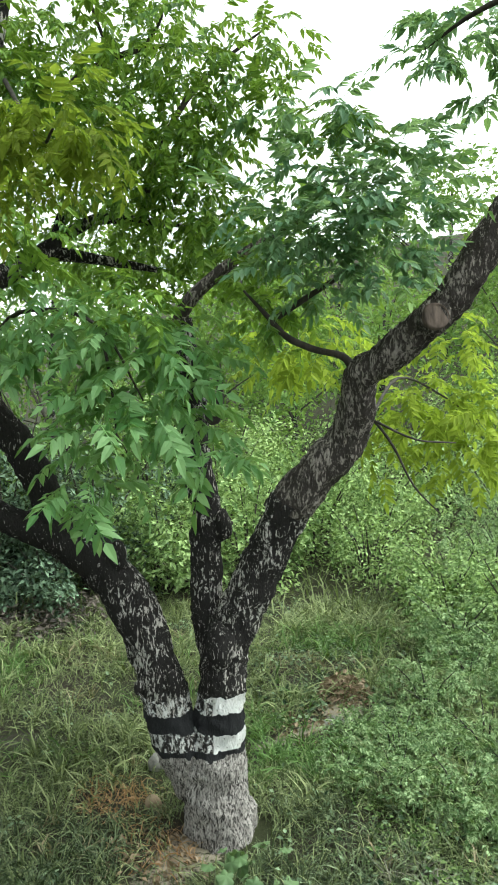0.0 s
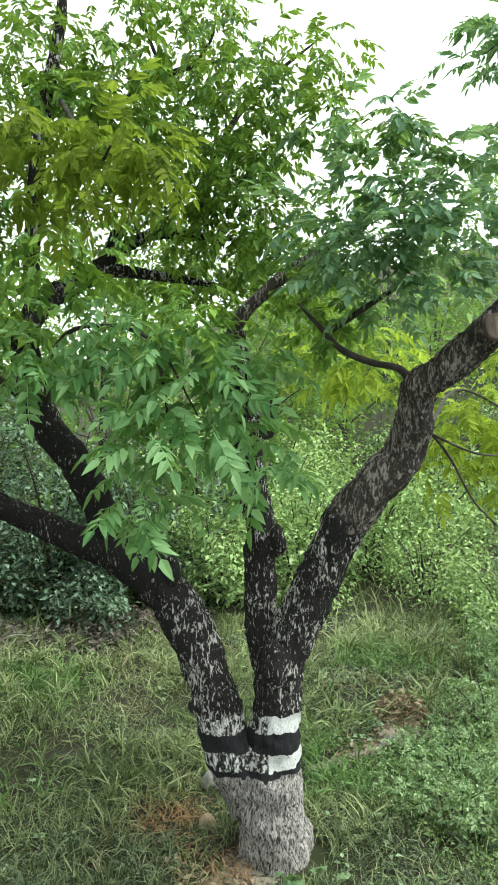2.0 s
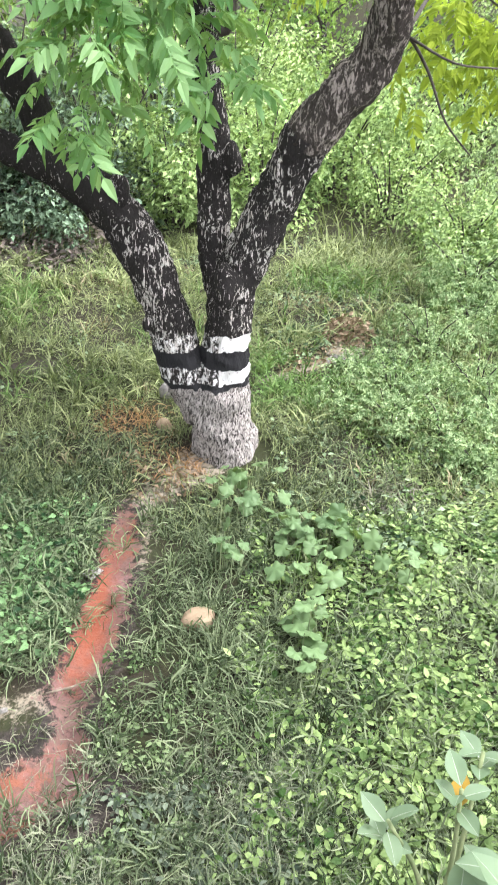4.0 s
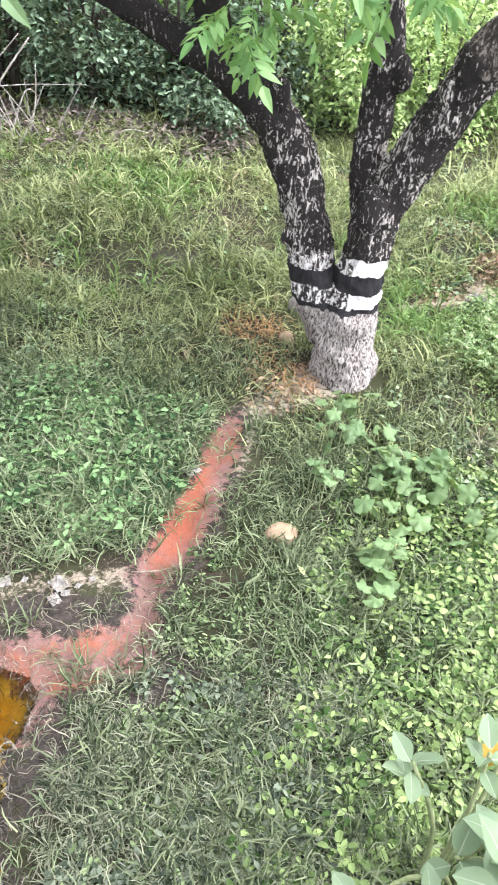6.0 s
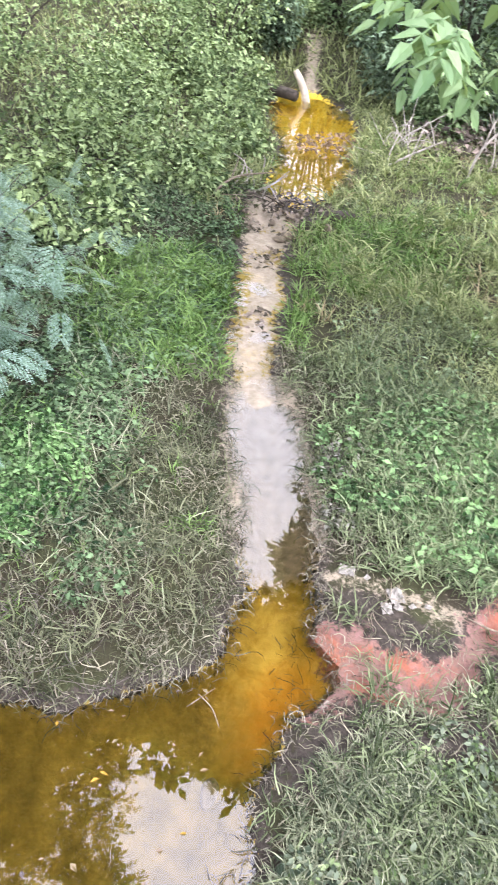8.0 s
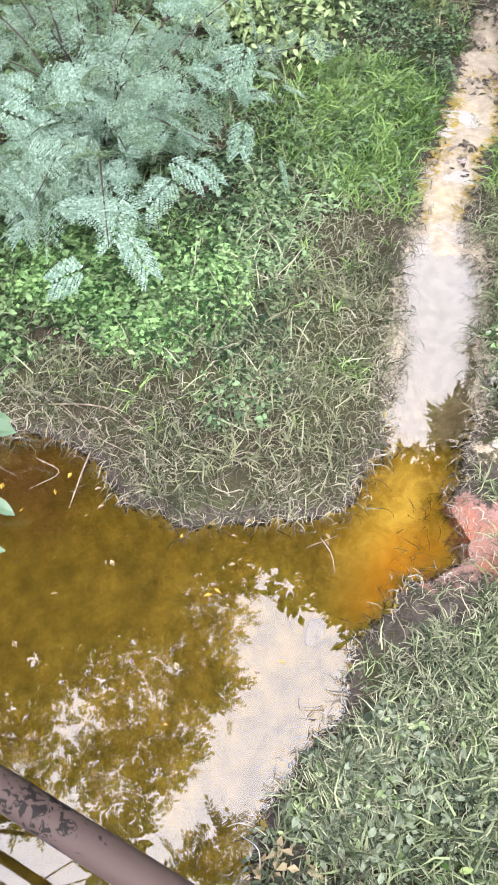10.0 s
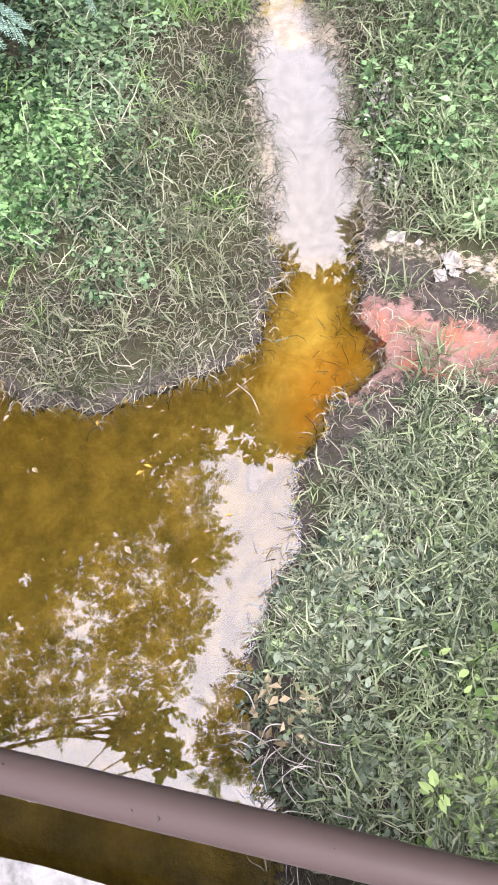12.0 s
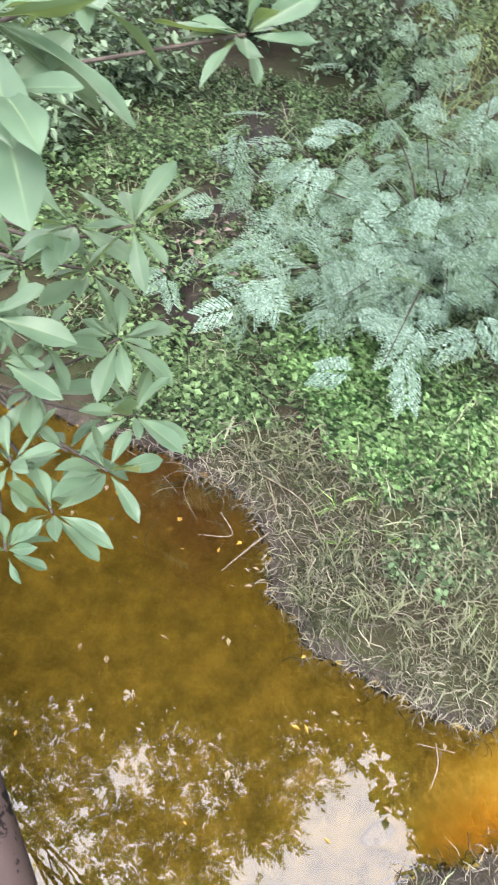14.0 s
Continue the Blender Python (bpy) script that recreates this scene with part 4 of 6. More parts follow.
main_tree = build_tree()
PIN = [pinnate(4, 1.0, 0.48, 0.5, 0.3, s) for s in range(3)]
for clumps, dens, size, mat, lab in ((FRONT, 820, 0.19, CROWN_FRONT, "light green drooping compound leaves, front light in the tone"), (SPRAY, 620, 0.2, CROWN_PALE, "pale drooping spray of large leaflets"), (MIDDLE, 950, 0.145, CROWN, "green compound leaves"), (DARKER, 1350, 0.14, CROWN_DARK, "compound leaves in a painted backlit tone"),
                                     (SPRIGS, 800, 0.155, CROWN_DARK, "sprigs standing out against the sky"), (TOP, 900, 0.135, CROWN, "green compound leaves"), (HIGH, 130, 0.26, CROWN, "high leaves above the view, added to shade the ground"), (ASIDE, 1100, 0.23, OVERHANG, "green compound leaves"), (NEAR_YELLOW, 2600, 0.11, CROWN_YELLOW, "yellow-green leaves close to the bridge"), (YELLOW, 500, 0.2, CROWN_LIME, "yellow-green compound leaves")):
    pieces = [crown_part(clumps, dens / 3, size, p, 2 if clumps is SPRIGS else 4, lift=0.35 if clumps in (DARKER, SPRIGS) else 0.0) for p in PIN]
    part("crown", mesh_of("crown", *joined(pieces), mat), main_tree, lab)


# ---- overhanging tree above the pond, seen mirrored in the water ----
def build_overhang():
    tree = thing("overhanging_tree", "tree leaning over the pond, mirrored in it", "tree")
    part("trunk", tube_mesh("trunk", [(-6.2, -2.6, -0.2, 0.2), (-6.1, -2.5, 1.5, 0.16), (-5.8, -2.1, 3.2, 0.13), (-5.3, -1.4, 4.4, 0.09), (-4.8, -0.9, 4.9, 0.05), (-4.4, -0.6, 5.2, 0.02)], BARK, 14, 6, 0.12), tree)
    belt = [(-3.4, 2.25), (-2.9, 2.55), (-2.2, 2.95), (-1.9, 3.3), (-2.2, 4.6), (-3.2, 7.4), (-5.2, 7.4), (-4.5, 5.75), (-3.85, 4.75), (-4.3, 4.4), (-5.4, 4.4), (-5.4, 2.25)]
    ragged = [(-3.5, -0.75), (-3.6, 2.2), (-3.2, 1.95), (-2.75, 1.7), (-2.4, 1.4), (-2.15, 0.8), (-1.75, 0.35), (-1.6, -0.1), (-1.95, -0.6), (-2.2, -1.3), (-2.6, -2.1), (-3.9, -2.1)]
    solid, loose = [], []
    while len(solid) < 470:
        x, y, z = rng.uniform(-7.4, -1.8), rng.uniform(-3.6, 7.4), 5.0 + rng.normal(0, 0.2)
        west = x < -3.6 and y < 4.2
        if west or polygon_gap(np.array([x]), np.array([y]), belt)[0] < -0.15:
            solid.append((x, y, z, 0.34))
            if len(solid) % 47 == 0:
                part("branch", tube_mesh("branch", [(-5.3, -1.4, 4.4, 0.03), ((x - 5.2) / 2, (y - 1.3) / 2, 4.85, 0.018), (x, y, z, 0.006)], TWIG, 6, 3), tree)
    while len(loose) < 200:
        x, y, z = rng.uniform(-3.9, -1.5), rng.uniform(-2.1, 2.2), 5.0 + rng.normal(0, 0.12)
        if polygon_gap(np.array([x]), np.array([y]), ragged)[0] < -0.05 and rng.uniform() < 0.3 + 0.7 * abs(ripple(x, y, 2.6)):
            loose.append((x, y, z, 0.17))
    nook = [(-1.2, -0.5), (-0.5, -0.1), (-0.55, 0.6), (-0.95, 1.0), (-1.55, 0.8), (-1.2, 0.3)]
    while len(loose) < 235:
        x, y = rng.uniform(-1.5, -0.5), rng.uniform(-0.5, 1.0)
        if polygon_gap(np.array([x]), np.array([y]), nook)[0] < -0.04:
            loose.append((x, y, 5.0 + rng.normal(0, 0.1), 0.15))
    for k in range(5):
        e = loose[k * 15]
        part("branch", tube_mesh("branch", [(-5.1, -1.2, 4.6, 0.02), ((e[0] - 5.1) / 2, (e[1] - 1.0) / 2, 4.95, 0.011), (e[0], e[1], e[2], 0.004)], TWIG, 6, 3), tree)
    fronds = [pinnate(4, 1.0, 0.42, 0.4, 0.2, s, True) for s in (21, 22)]
    for clumps, dens, size, shapes in ((solid, 1150, 0.205, [far_leaf(0.45)]), (loose, 300, 0.16, fronds)):
        pieces = [crown_part(clumps, dens, size, shape, 3) for shape in shapes]
        part("crown", mesh_of("crown", *joined(pieces), OVERHANG), tree, "green compound leaves")


build_overhang()


# ---- bushes and far trees ----
def ground_at(x, y):
    return float(ground_z(np.array([float(x)]), np.array([float(y)]))[0])


def bush(at, radius, height, material, leaf_size, count, name="bush", label="", category="bush", template=None, stems=7, group="", low=0.0):
    """Branching stems and many leaves in uneven clumps round them."""
    x, y = at
    ob = thing(name, label, category, (x, y, ground_at(x, y) - 0.03), group)
    clumps = []
    for k in range(stems):
        a = 2 * math.pi * (k + rng.uniform(-0.3, 0.3)) / stems
        r = radius * rng.uniform(0.35, 0.9)
        h = height * rng.uniform(0.55, 1.0)
        p = (r * math.cos(a), r * math.sin(a), h)
        line = [(0.08 * math.cos(a), 0.08 * math.sin(a), -0.05, min(0.012, 0.02 * height) + 0.008 * height), (p[0] * 0.4, p[1] * 0.4, h * 0.55, min(0.008, 0.012 * height) + 0.004 * height), (*p, min(0.004, 0.005 * height))]
        part("stem", mesh_of("stem", *tube(line, 5, 3, 0.0, False), TWIG, True), ob)
        for j in range(9):
            s = rng.uniform(low, 1.05)
            w = 0.55 + 0.45 * min(1.0, s * 1.6)
            clumps.append((p[0] * w + rng.normal(0, 0.16 * radius), p[1] * w + rng.normal(0, 0.16 * radius), max(0.05, h * s * 0.95 + rng.normal(0, 0.06 * height)), radius * rng.uniform(0.16, 0.34)))
    cl = np.array(clumps)
    pick = rng.choice(len(cl), count, p=cl[:, 3] ** 2 / (cl[:, 3] ** 2).sum())
    d = rng.normal(size=(count, 3))
    d /= np.linalg.norm(d, axis=1, keepdims=True)
    T = cl[pick, :3] + d * cl[pick, 3:4] * rng.uniform(0.4, 1.1, (count, 1))
    T[:, 2] = np.maximum(T[:, 2], 0.03)
    Y = np.arctan2(d[:, 1], d[:, 0]) + rng.normal(0, 0.7, count)
    R = turns(count, Y, rng.normal(-0.15, 0.5, count), rng.normal(0, 0.5, count))
    part("foliage", mesh_of("foliage", *scatter(template or far_leaf(0.55), R, T, leaf_size * rng.uniform(0.6, 1.25, count)), material), ob)
    return ob


FROND = feather_frond(6, 10)
SMALL_PIN = pinnate(4, 1.0, 0.38, 0.42, 0.25, 9, True)

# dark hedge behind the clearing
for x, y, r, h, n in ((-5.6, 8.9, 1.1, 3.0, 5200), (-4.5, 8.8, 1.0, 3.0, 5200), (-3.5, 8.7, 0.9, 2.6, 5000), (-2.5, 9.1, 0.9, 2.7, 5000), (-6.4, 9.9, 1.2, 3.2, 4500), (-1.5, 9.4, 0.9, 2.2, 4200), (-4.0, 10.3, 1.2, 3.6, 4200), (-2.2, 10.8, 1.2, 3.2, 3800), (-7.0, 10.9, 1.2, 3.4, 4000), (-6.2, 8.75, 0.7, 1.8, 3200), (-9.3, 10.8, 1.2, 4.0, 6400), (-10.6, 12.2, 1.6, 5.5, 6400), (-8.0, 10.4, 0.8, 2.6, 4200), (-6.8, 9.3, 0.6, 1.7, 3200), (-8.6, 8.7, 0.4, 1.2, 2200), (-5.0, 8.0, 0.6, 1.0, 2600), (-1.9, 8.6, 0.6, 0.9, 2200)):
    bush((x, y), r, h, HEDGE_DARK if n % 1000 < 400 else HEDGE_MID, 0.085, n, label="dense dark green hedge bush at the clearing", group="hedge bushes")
# pale bushes beyond the tree and up the slope
for x, y, r, h, n in ((-0.6, 9.3, 0.9, 1.5, 3600), (0.5, 9.6, 0.9, 1.7, 3600), (1.6, 11.0, 1.2, 1.6, 3600), (2.8, 12.2, 1.2, 1.6, 3400), (0.2, 11.8, 1.3, 2.4, 3600), (4.2, 13.2, 1.4, 2.0, 3400), (2.2, 14.5, 1.5, 2.2, 3400), (5.6, 15.5, 1.8, 2.4, 3400), (-1.0, 12.8, 1.4, 2.6, 3200)):
    bush((x, y), r, h, HEDGE_LIGHT, 0.08, int(n * 1.5), label="pale green bush beyond the tree", group="pale bushes")
for x, y, r, h, n in ((2.9, 8.6, 0.8, 0.8, 900), (3.9, 9.6, 1.0, 1.1, 1000), (2.7, 6.5, 0.6, 0.6, 800), (3.5, 7.4, 0.8, 0.8, 900), (4.6, 11.0, 1.1, 1.3, 1000), (2.5, 5.5, 0.4, 0.4, 500), (1.9, 4.5, 0.3, 0.3, 260), (2.2, 6.1, 0.4, 0.4, 500), (3.0, 7.0, 0.7, 0.9, 900), (2.6, 7.9, 0.7, 0.8, 900), (3.3, 8.4, 0.9, 1.2, 1000), (2.1, 9.6, 0.8, 1.0, 900), (1.0, 5.1, 0.22, 0.22, 160), (1.7, 5.6, 0.32, 0.4, 300), (1.55, 4.75, 0.25, 0.28, 180), (1.15, 4.4, 0.26, 0.3, 240), (1.5, 4.2, 0.28, 0.33, 260), (1.9, 4.9, 0.35, 0.4, 320), (1.3, 4.9, 0.3, 0.33, 260), (0.85, 4.6, 0.2, 0.2, 150), (1.6, 3.8, 0.28, 0.28, 240), (2.35, 6.8, 0.5, 0.6, 700)):
    if n in (900, 420):
        bush((x, y), r, h, HEDGE_LIGHT, 0.06, n * 3, label="pale leafy shrub in the grass", group="feathery shrubs")
    else:
        bush((x, y), r, h, PALE_FEATHER, 0.09 if h < 0.45 else 0.12, int(n * (1.2 if h < 0.45 else 0.8)), label="feathery grey-green shrub in the grass", group="feathery shrubs", template=SMALL_PIN)
for x, y, r, h, n in ((-8.3, 6.4, 0.9, 0.9, 3600), (-7.9, 5.3, 0.9, 0.6, 3200), (-7.0, 4.6, 0.9, 0.5, 2800), (-8.6, 7.6, 0.9, 1.5, 3600), (-9.4, 8.9, 0.9, 2.4, 3600), (-9.0, 9.4, 0.5, 1.2, 1800), (-6.2, 3.6, 0.9, 0.5, 2800), (-9.8, 5.0, 1.2, 1.4, 3400), (-9.5, 7.8, 1.3, 2.4, 3600), (-5.3, 3.0, 0.8, 0.45, 2400), (-9.0, 2.8, 1.2, 1.2, 3200), (-6.5, 5.9, 0.5, 0.4, 2000), (-5.8, 5.2, 0.5, 0.35, 2000), (-7.3, 6.7, 0.6, 0.5, 2200), (-5.4, 4.4, 0.45, 0.3, 1800), (-7.9, 7.0, 0.5, 0.5, 1800)):
    bush((x, y), r, h, BANK_LEAF, 0.07, n, label="low leafy bush on the stream bank", group="bank bushes")
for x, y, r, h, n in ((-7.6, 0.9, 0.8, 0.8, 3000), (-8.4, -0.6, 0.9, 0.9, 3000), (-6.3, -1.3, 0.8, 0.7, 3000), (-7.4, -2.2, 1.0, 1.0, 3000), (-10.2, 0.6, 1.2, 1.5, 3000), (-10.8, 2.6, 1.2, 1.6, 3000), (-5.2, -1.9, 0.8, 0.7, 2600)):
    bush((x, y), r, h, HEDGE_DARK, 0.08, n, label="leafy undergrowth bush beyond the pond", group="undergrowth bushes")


def far_tree(x, y, h, r, count, material, label):
    ob = thing("far_tree", label, "tree", (x, y, ground_at(x, y) - 0.2), "trees behind the clearing")
    part("trunk", tube_mesh("trunk", [(0, 0, 0, 0.02 * h), (0.1, 0, h * 0.4, 0.016 * h), (0.2, 0.1, h * 0.9, 0.004 * h)], BARK, 8, 4, 0.1), ob)
    clumps = []
    for k in range(30):
        a, s = rng.uniform(0, 6.28), rng.uniform(0.15, 1) ** 0.5
        q = rng.uniform(0.15, 1)
        w = r * math.sin(math.pi * min(0.97, 0.15 + 0.78 * q)) ** 0.6
        clumps.append((w * s * math.cos(a), w * s * math.sin(a), h * q, r * rng.uniform(0.2, 0.36)))
    for c in clumps[:8]:
        part("branch", mesh_of("branch", *tube([(0.1, 0.05, c[2] * 0.55, 0.006 * h), (c[0] * 0.6, c[1] * 0.6, c[2] * 0.85, 0.004 * h), (c[0], c[1], c[2], 0.002 * h)], 5, 3, 0.0, False), TWIG, True), ob)
    cl = np.array(clumps)
    pick = rng.integers(0, len(cl), count)
    d = rng.normal(size=(count, 3))
    d /= np.linalg.norm(d, axis=1, keepdims=True)
    T = cl[pick, :3] + d * cl[pick, 3:4] * rng.uniform(0.3, 1.15, (count, 1))
    R = turns(count, rng.uniform(0, 6.28, count), rng.normal(-0.3, 0.5, count), rng.normal(0, 0.5, count))
    part("crown", mesh_of("crown", *scatter(far_leaf(0.55), R, T, 0.034 * h * rng.uniform(0.6, 1.3, count)), material), ob)


for x, y, h, r, n in ((-5.5, 13, 5.0, 2.2, 4500), (-3.0, 14, 5.0, 2.4, 4500), (-0.5, 16, 4.4, 2.4, 4500), (2.0, 18, 4.0, 2.4, 4000), (4.6, 20, 4.5, 2.8, 4000), (-8.5, 13.5, 5.5, 2.4, 4000), (8, 19, 5, 2.8, 4000), (7.5, 15, 3.6, 2.2, 3500), (11, 22, 6, 3, 3500), (1.0, 25, 5.5, 3, 3500), (5, 29, 6.5, 3.5, 3500), (-4, 22, 6, 3.5, 3500), (-11.5, 10.5, 5.0, 2.4, 3500), (-13, 6.5, 5, 2.4, 3000), (10, 31, 8, 4, 3000), (15, 31, 8, 4, 3000), (-9, 20, 7, 4, 3000), (-13.5, 1.5, 5, 2.4, 3000), (-12.5, -2.5, 5, 2.4, 3000)):
    far_tree(x, y, h, r, n, FAR_LEAF, "pale green tree behind the clearing")


# ---- feathery shrub leaning over the bank ----
def build_feathery_shrub():
    ob = thing("feathery_shrub", "blue-green feathery-leaved shrub spreading over the bank", "shrub", (-3.9, 1.15, ground_at(-3.9, 1.15)))
    tips = [(-3.75, -0.1, 1.0), (-3.35, 0.1, 0.95), (-2.75, 0.1, 0.75), (-2.6, 0.42, 0.8), (-2.2, 0.62, 0.75), (-3.3, 0.8, 1.15), (-4.3, 0.45, 1.2), (-3.9, 1.1, 1.35), (-3.05, 1.25, 1.0), (-5.3, 0.8, 1.1), (-5.0, 1.7, 1.1),
            (-3.1, 2.15, 0.95), (-2.95, 1.8, 0.85), (-3.5, 1.5, 1.2), (-4.3, 2.3, 1.0), (-3.0, 0.5, 0.85), (-2.8, 0.95, 0.8), (-3.6, 0.4, 1.05), (-4.6, 0.9, 1.5), (-5.1, 1.5, 1.5), (-4.5, 1.8, 1.4), (-5.5, 2.2, 1.3), (-2.4, -0.3, 0.78), (-3.65, -0.32, 0.9), (-2.6, -0.08, 0.75), (-3.0, -0.15, 0.85), (-4.55, 3.0, 0.85), (-2.75, 1.4, 0.75)]
    T, Y, P, S = [], [], [], []
    for tx, ty, tz in tips:
        end = Vector((0.88 * (tx + 3.9), 0.88 * (ty - 1.15), tz - ob.location.z))
        mid = end * 0.5 + Vector((0, 0, 0.3))
        line = [(0.03 * end.x, 0.03 * end.y, -0.03, 0.010), (mid.x * 0.6, mid.y * 0.6, mid.z * 0.6, 0.007), (mid.x, mid.y, mid.z * 0.9, 0.005), (*end, 0.002)]
        part("branch", mesh_of("branch", *tube(line, 6, 4, 0.0, False), TWIG, True), ob)
        for j in range(18):
            s = 0.12 + 0.92 * j / 17
            c = mid * (2 * s * (1 - s)) + end * s * s + Vector((0, 0, 0.05 * (1 - s)))
            T.append((c.x + rng.normal(0, 0.1), c.y + rng.normal(0, 0.1), c.z + rng.normal(0, 0.07)))
            Y.append(math.atan2(end.y, end.x) + (1 if j % 2 else -1) * rng.uniform(0.0, 2.0))
            P.append(rng.normal(-0.1, 0.5))
            S.append(rng.uniform(0.10, 0.21))
    n = len(T)
    part("fronds", mesh_of("fronds", *scatter(FROND, turns(n, np.array(Y), np.array(P), rng.normal(0, 0.7, n)), np.array(T), np.array(S)), FEATHER), ob, "blue-green finely divided leaves")


build_feathery_shrub()


# ---- branch with whorled leaves beside the bridge ----
def build_whorled_plant():
    root = Vector((-1.45, -0.95, ground_at(-1.45, -0.95)))
    ob = thing("whorled_shrub", "shrub with whorls of broad grey-green leaves by the bridge", "shrub", root)
    fork = Vector((-1.35, -1.0, 1.2))
    part("stem", tube_mesh("stem", [(0, 0, -0.02, 0.03), (*((fork - root) * 0.5 + Vector((0.05, 0, 0))), 0.022), (*(fork - root), 0.016)], TWIG, 10, 5), ob)
    r = np.random.default_rng(31)
    hubs = [Vector(h) - root for h in ((-1.06, -0.36, 1.6), (-1.2, -0.36, 1.84), (-1.0, -0.66, 2.1))]
    for h in hubs:
        part("limb", tube_mesh("limb", [(*(fork - root), 0.013), (*((fork - root) * 0.4 + h * 0.6 - Vector((0.04, 0.02, 0))), 0.01), (*h, 0.006)], TWIG, 8, 5), ob)
    whorls = [(-0.919, -0.200, 1.814, 0.085), (-0.991, -0.097, 1.788, 0.085), (-0.916, -0.055, 1.696, 0.085), (-0.810, -0.072, 1.669, 0.08), (-0.742, -0.139, 1.628, 0.075), (-1.129, 0.031, 2.230, 0.10), (-1.050, -0.094, 1.961, 0.10),
              (-1.070, -0.190, 1.930, 0.095), (-0.654, -0.183, 1.639, 0.055), (-1.015, -0.256, 1.878, 0.09), (-0.787, -0.197, 2.305, 0.125), (-0.769, -0.185, 2.245, 0.12), (-0.917, -0.134, 2.308, 0.10), (-0.939, -0.225, 1.691, 0.08), (-0.814, -0.226, 1.645, 0.08), (-1.081, -0.166, 1.845, 0.085), (-0.884, -0.155, 1.616, 0.08), (-0.880, -0.263, 1.876, 0.10), (-0.846, -0.240, 1.825, 0.09)]
    big = [fine_leaf(w, d, 9, g, 1.5) for w, d, g in ((0.36, 0.12, 0.2), (0.32, 0.3, 0.12), (0.4, -0.1, 0.16))]
    for k, (x, y, z, size) in enumerate(whorls):
        c = Vector((x, y, z)) - root
        hub = hubs[2] if z > 2.1 else min(hubs[:2], key=lambda h: (h - c).length)
        mid = hub * 0.45 + c * 0.55 - Vector((0, 0, 0.03))
        br = part("branch", tube_mesh("branch", [(*((fork - root).lerp(hub, r.uniform(0.85, 1.0))), 0.0045), (*mid, 0.0035), (*c, 0.0025)], TWIG, 7, 5), ob)
        m = 10 + k % 3
        yaw = np.arange(m) * 2 * math.pi / m * 1.0 + r.normal(0, 0.3, m) + k
        R = turns(m, yaw, np.where(np.arange(m) % 2, r.uniform(-0.7, 0.15, m), r.uniform(-0.1, 0.9, m)), r.normal(0, 0.45, m))
        T = np.tile(np.array(c), (m, 1)) + R[:, :, 0] * 0.012
        for j in range(m):
            v, f = scatter(big[j % 3], R[j : j + 1], T[j : j + 1], size * r.uniform(0.65, 1.25))
            part("leaf", ribbed(v, f, YELLOWING if (k == 3 and j == 6) else WHORL, LEAF_RIB), br)


build_whorled_plant()


# ---- milkweed below the rail ----
def build_milkweed():
    root = Vector((0.68, 1.12, ground_at(0.68, 1.12)))
    ob = thing("milkweed", "waxy pale-leaved milkweed with buds on the bank", "plant", root)
    pad = fine_leaf(0.62, 0.14, 9, 0.14, 0.95)
    r = np.random.default_rng(41)
    heads = [(0.492, 1.200, 0.727, 0.085, 7), (0.683, 1.217, 0.836, 0.085, 6), (0.782, 1.342, 0.821, 0.085, 5), (0.583, 0.893, 0.876, 0.10, 4), (0.699, 0.899, 1.022, 0.115, 7), (0.653, 0.784, 1.070, 0.12, 6), (0.369, 0.770, 0.792, 0.09, 4), (0.524, 0.774, 0.870, 0.09, 4)]
    for k, (x, y, z, size, m) in enumerate(heads):
        c = Vector((x, y, z)) - root
        st = part("stem", tube_mesh("stem", [(0.02 * k - 0.05, 0, -0.02, 0.011), (c.x * 0.4, c.y * 0.4, c.z * 0.6, 0.008), (*c, 0.006)], TWIG_GREEN, 8, 5), ob)
        yaw = np.arange(m) * 2.4 + 1.7 * k
        R = turns(m, yaw, r.uniform(0.05, 0.75, m), r.normal(0, 0.25, m))
        for j in range(m):
            v, f = scatter(pad, R[j : j + 1], np.array([c]) + R[j : j + 1, :, 0] * 0.01 - np.array([[0, 0, 0.02 * j]]), size * r.uniform(0.8, 1.15))
            part("leaf", ribbed(v, f, YELLOWED if (k == 1 and j == 5) else MILKWEED, WAXY_RIB), st, "yellowed leaf" if (k == 1 and j == 5) else "")


build_milkweed()


# ---- broad-leaved vine at the tree's foot ----
def lobed_leaf():
    v, f = [(0, 0, 0.02)], []
    m = 30
    for k in range(m):
        a = 2 * math.pi * k / m
        r = 0.5 * (0.82 + 0.3 * abs(math.cos(2.5 * a)) ** 1.3) * (0.72 + 0.28 * (1 - math.cos(a - math.pi)) / 2 + 0.1)
        v.append((0.38 + r * math.cos(a), r * math.sin(a), 0.2 * math.cos(5 * a) * r - 0.45 * r * r))
    for k in range(m):
        f.append((0, 1 + k, 1 + (k + 1) % m))
    v[0] = (0.38, 0, 0.05)
    return np.array(v), np.array(f)


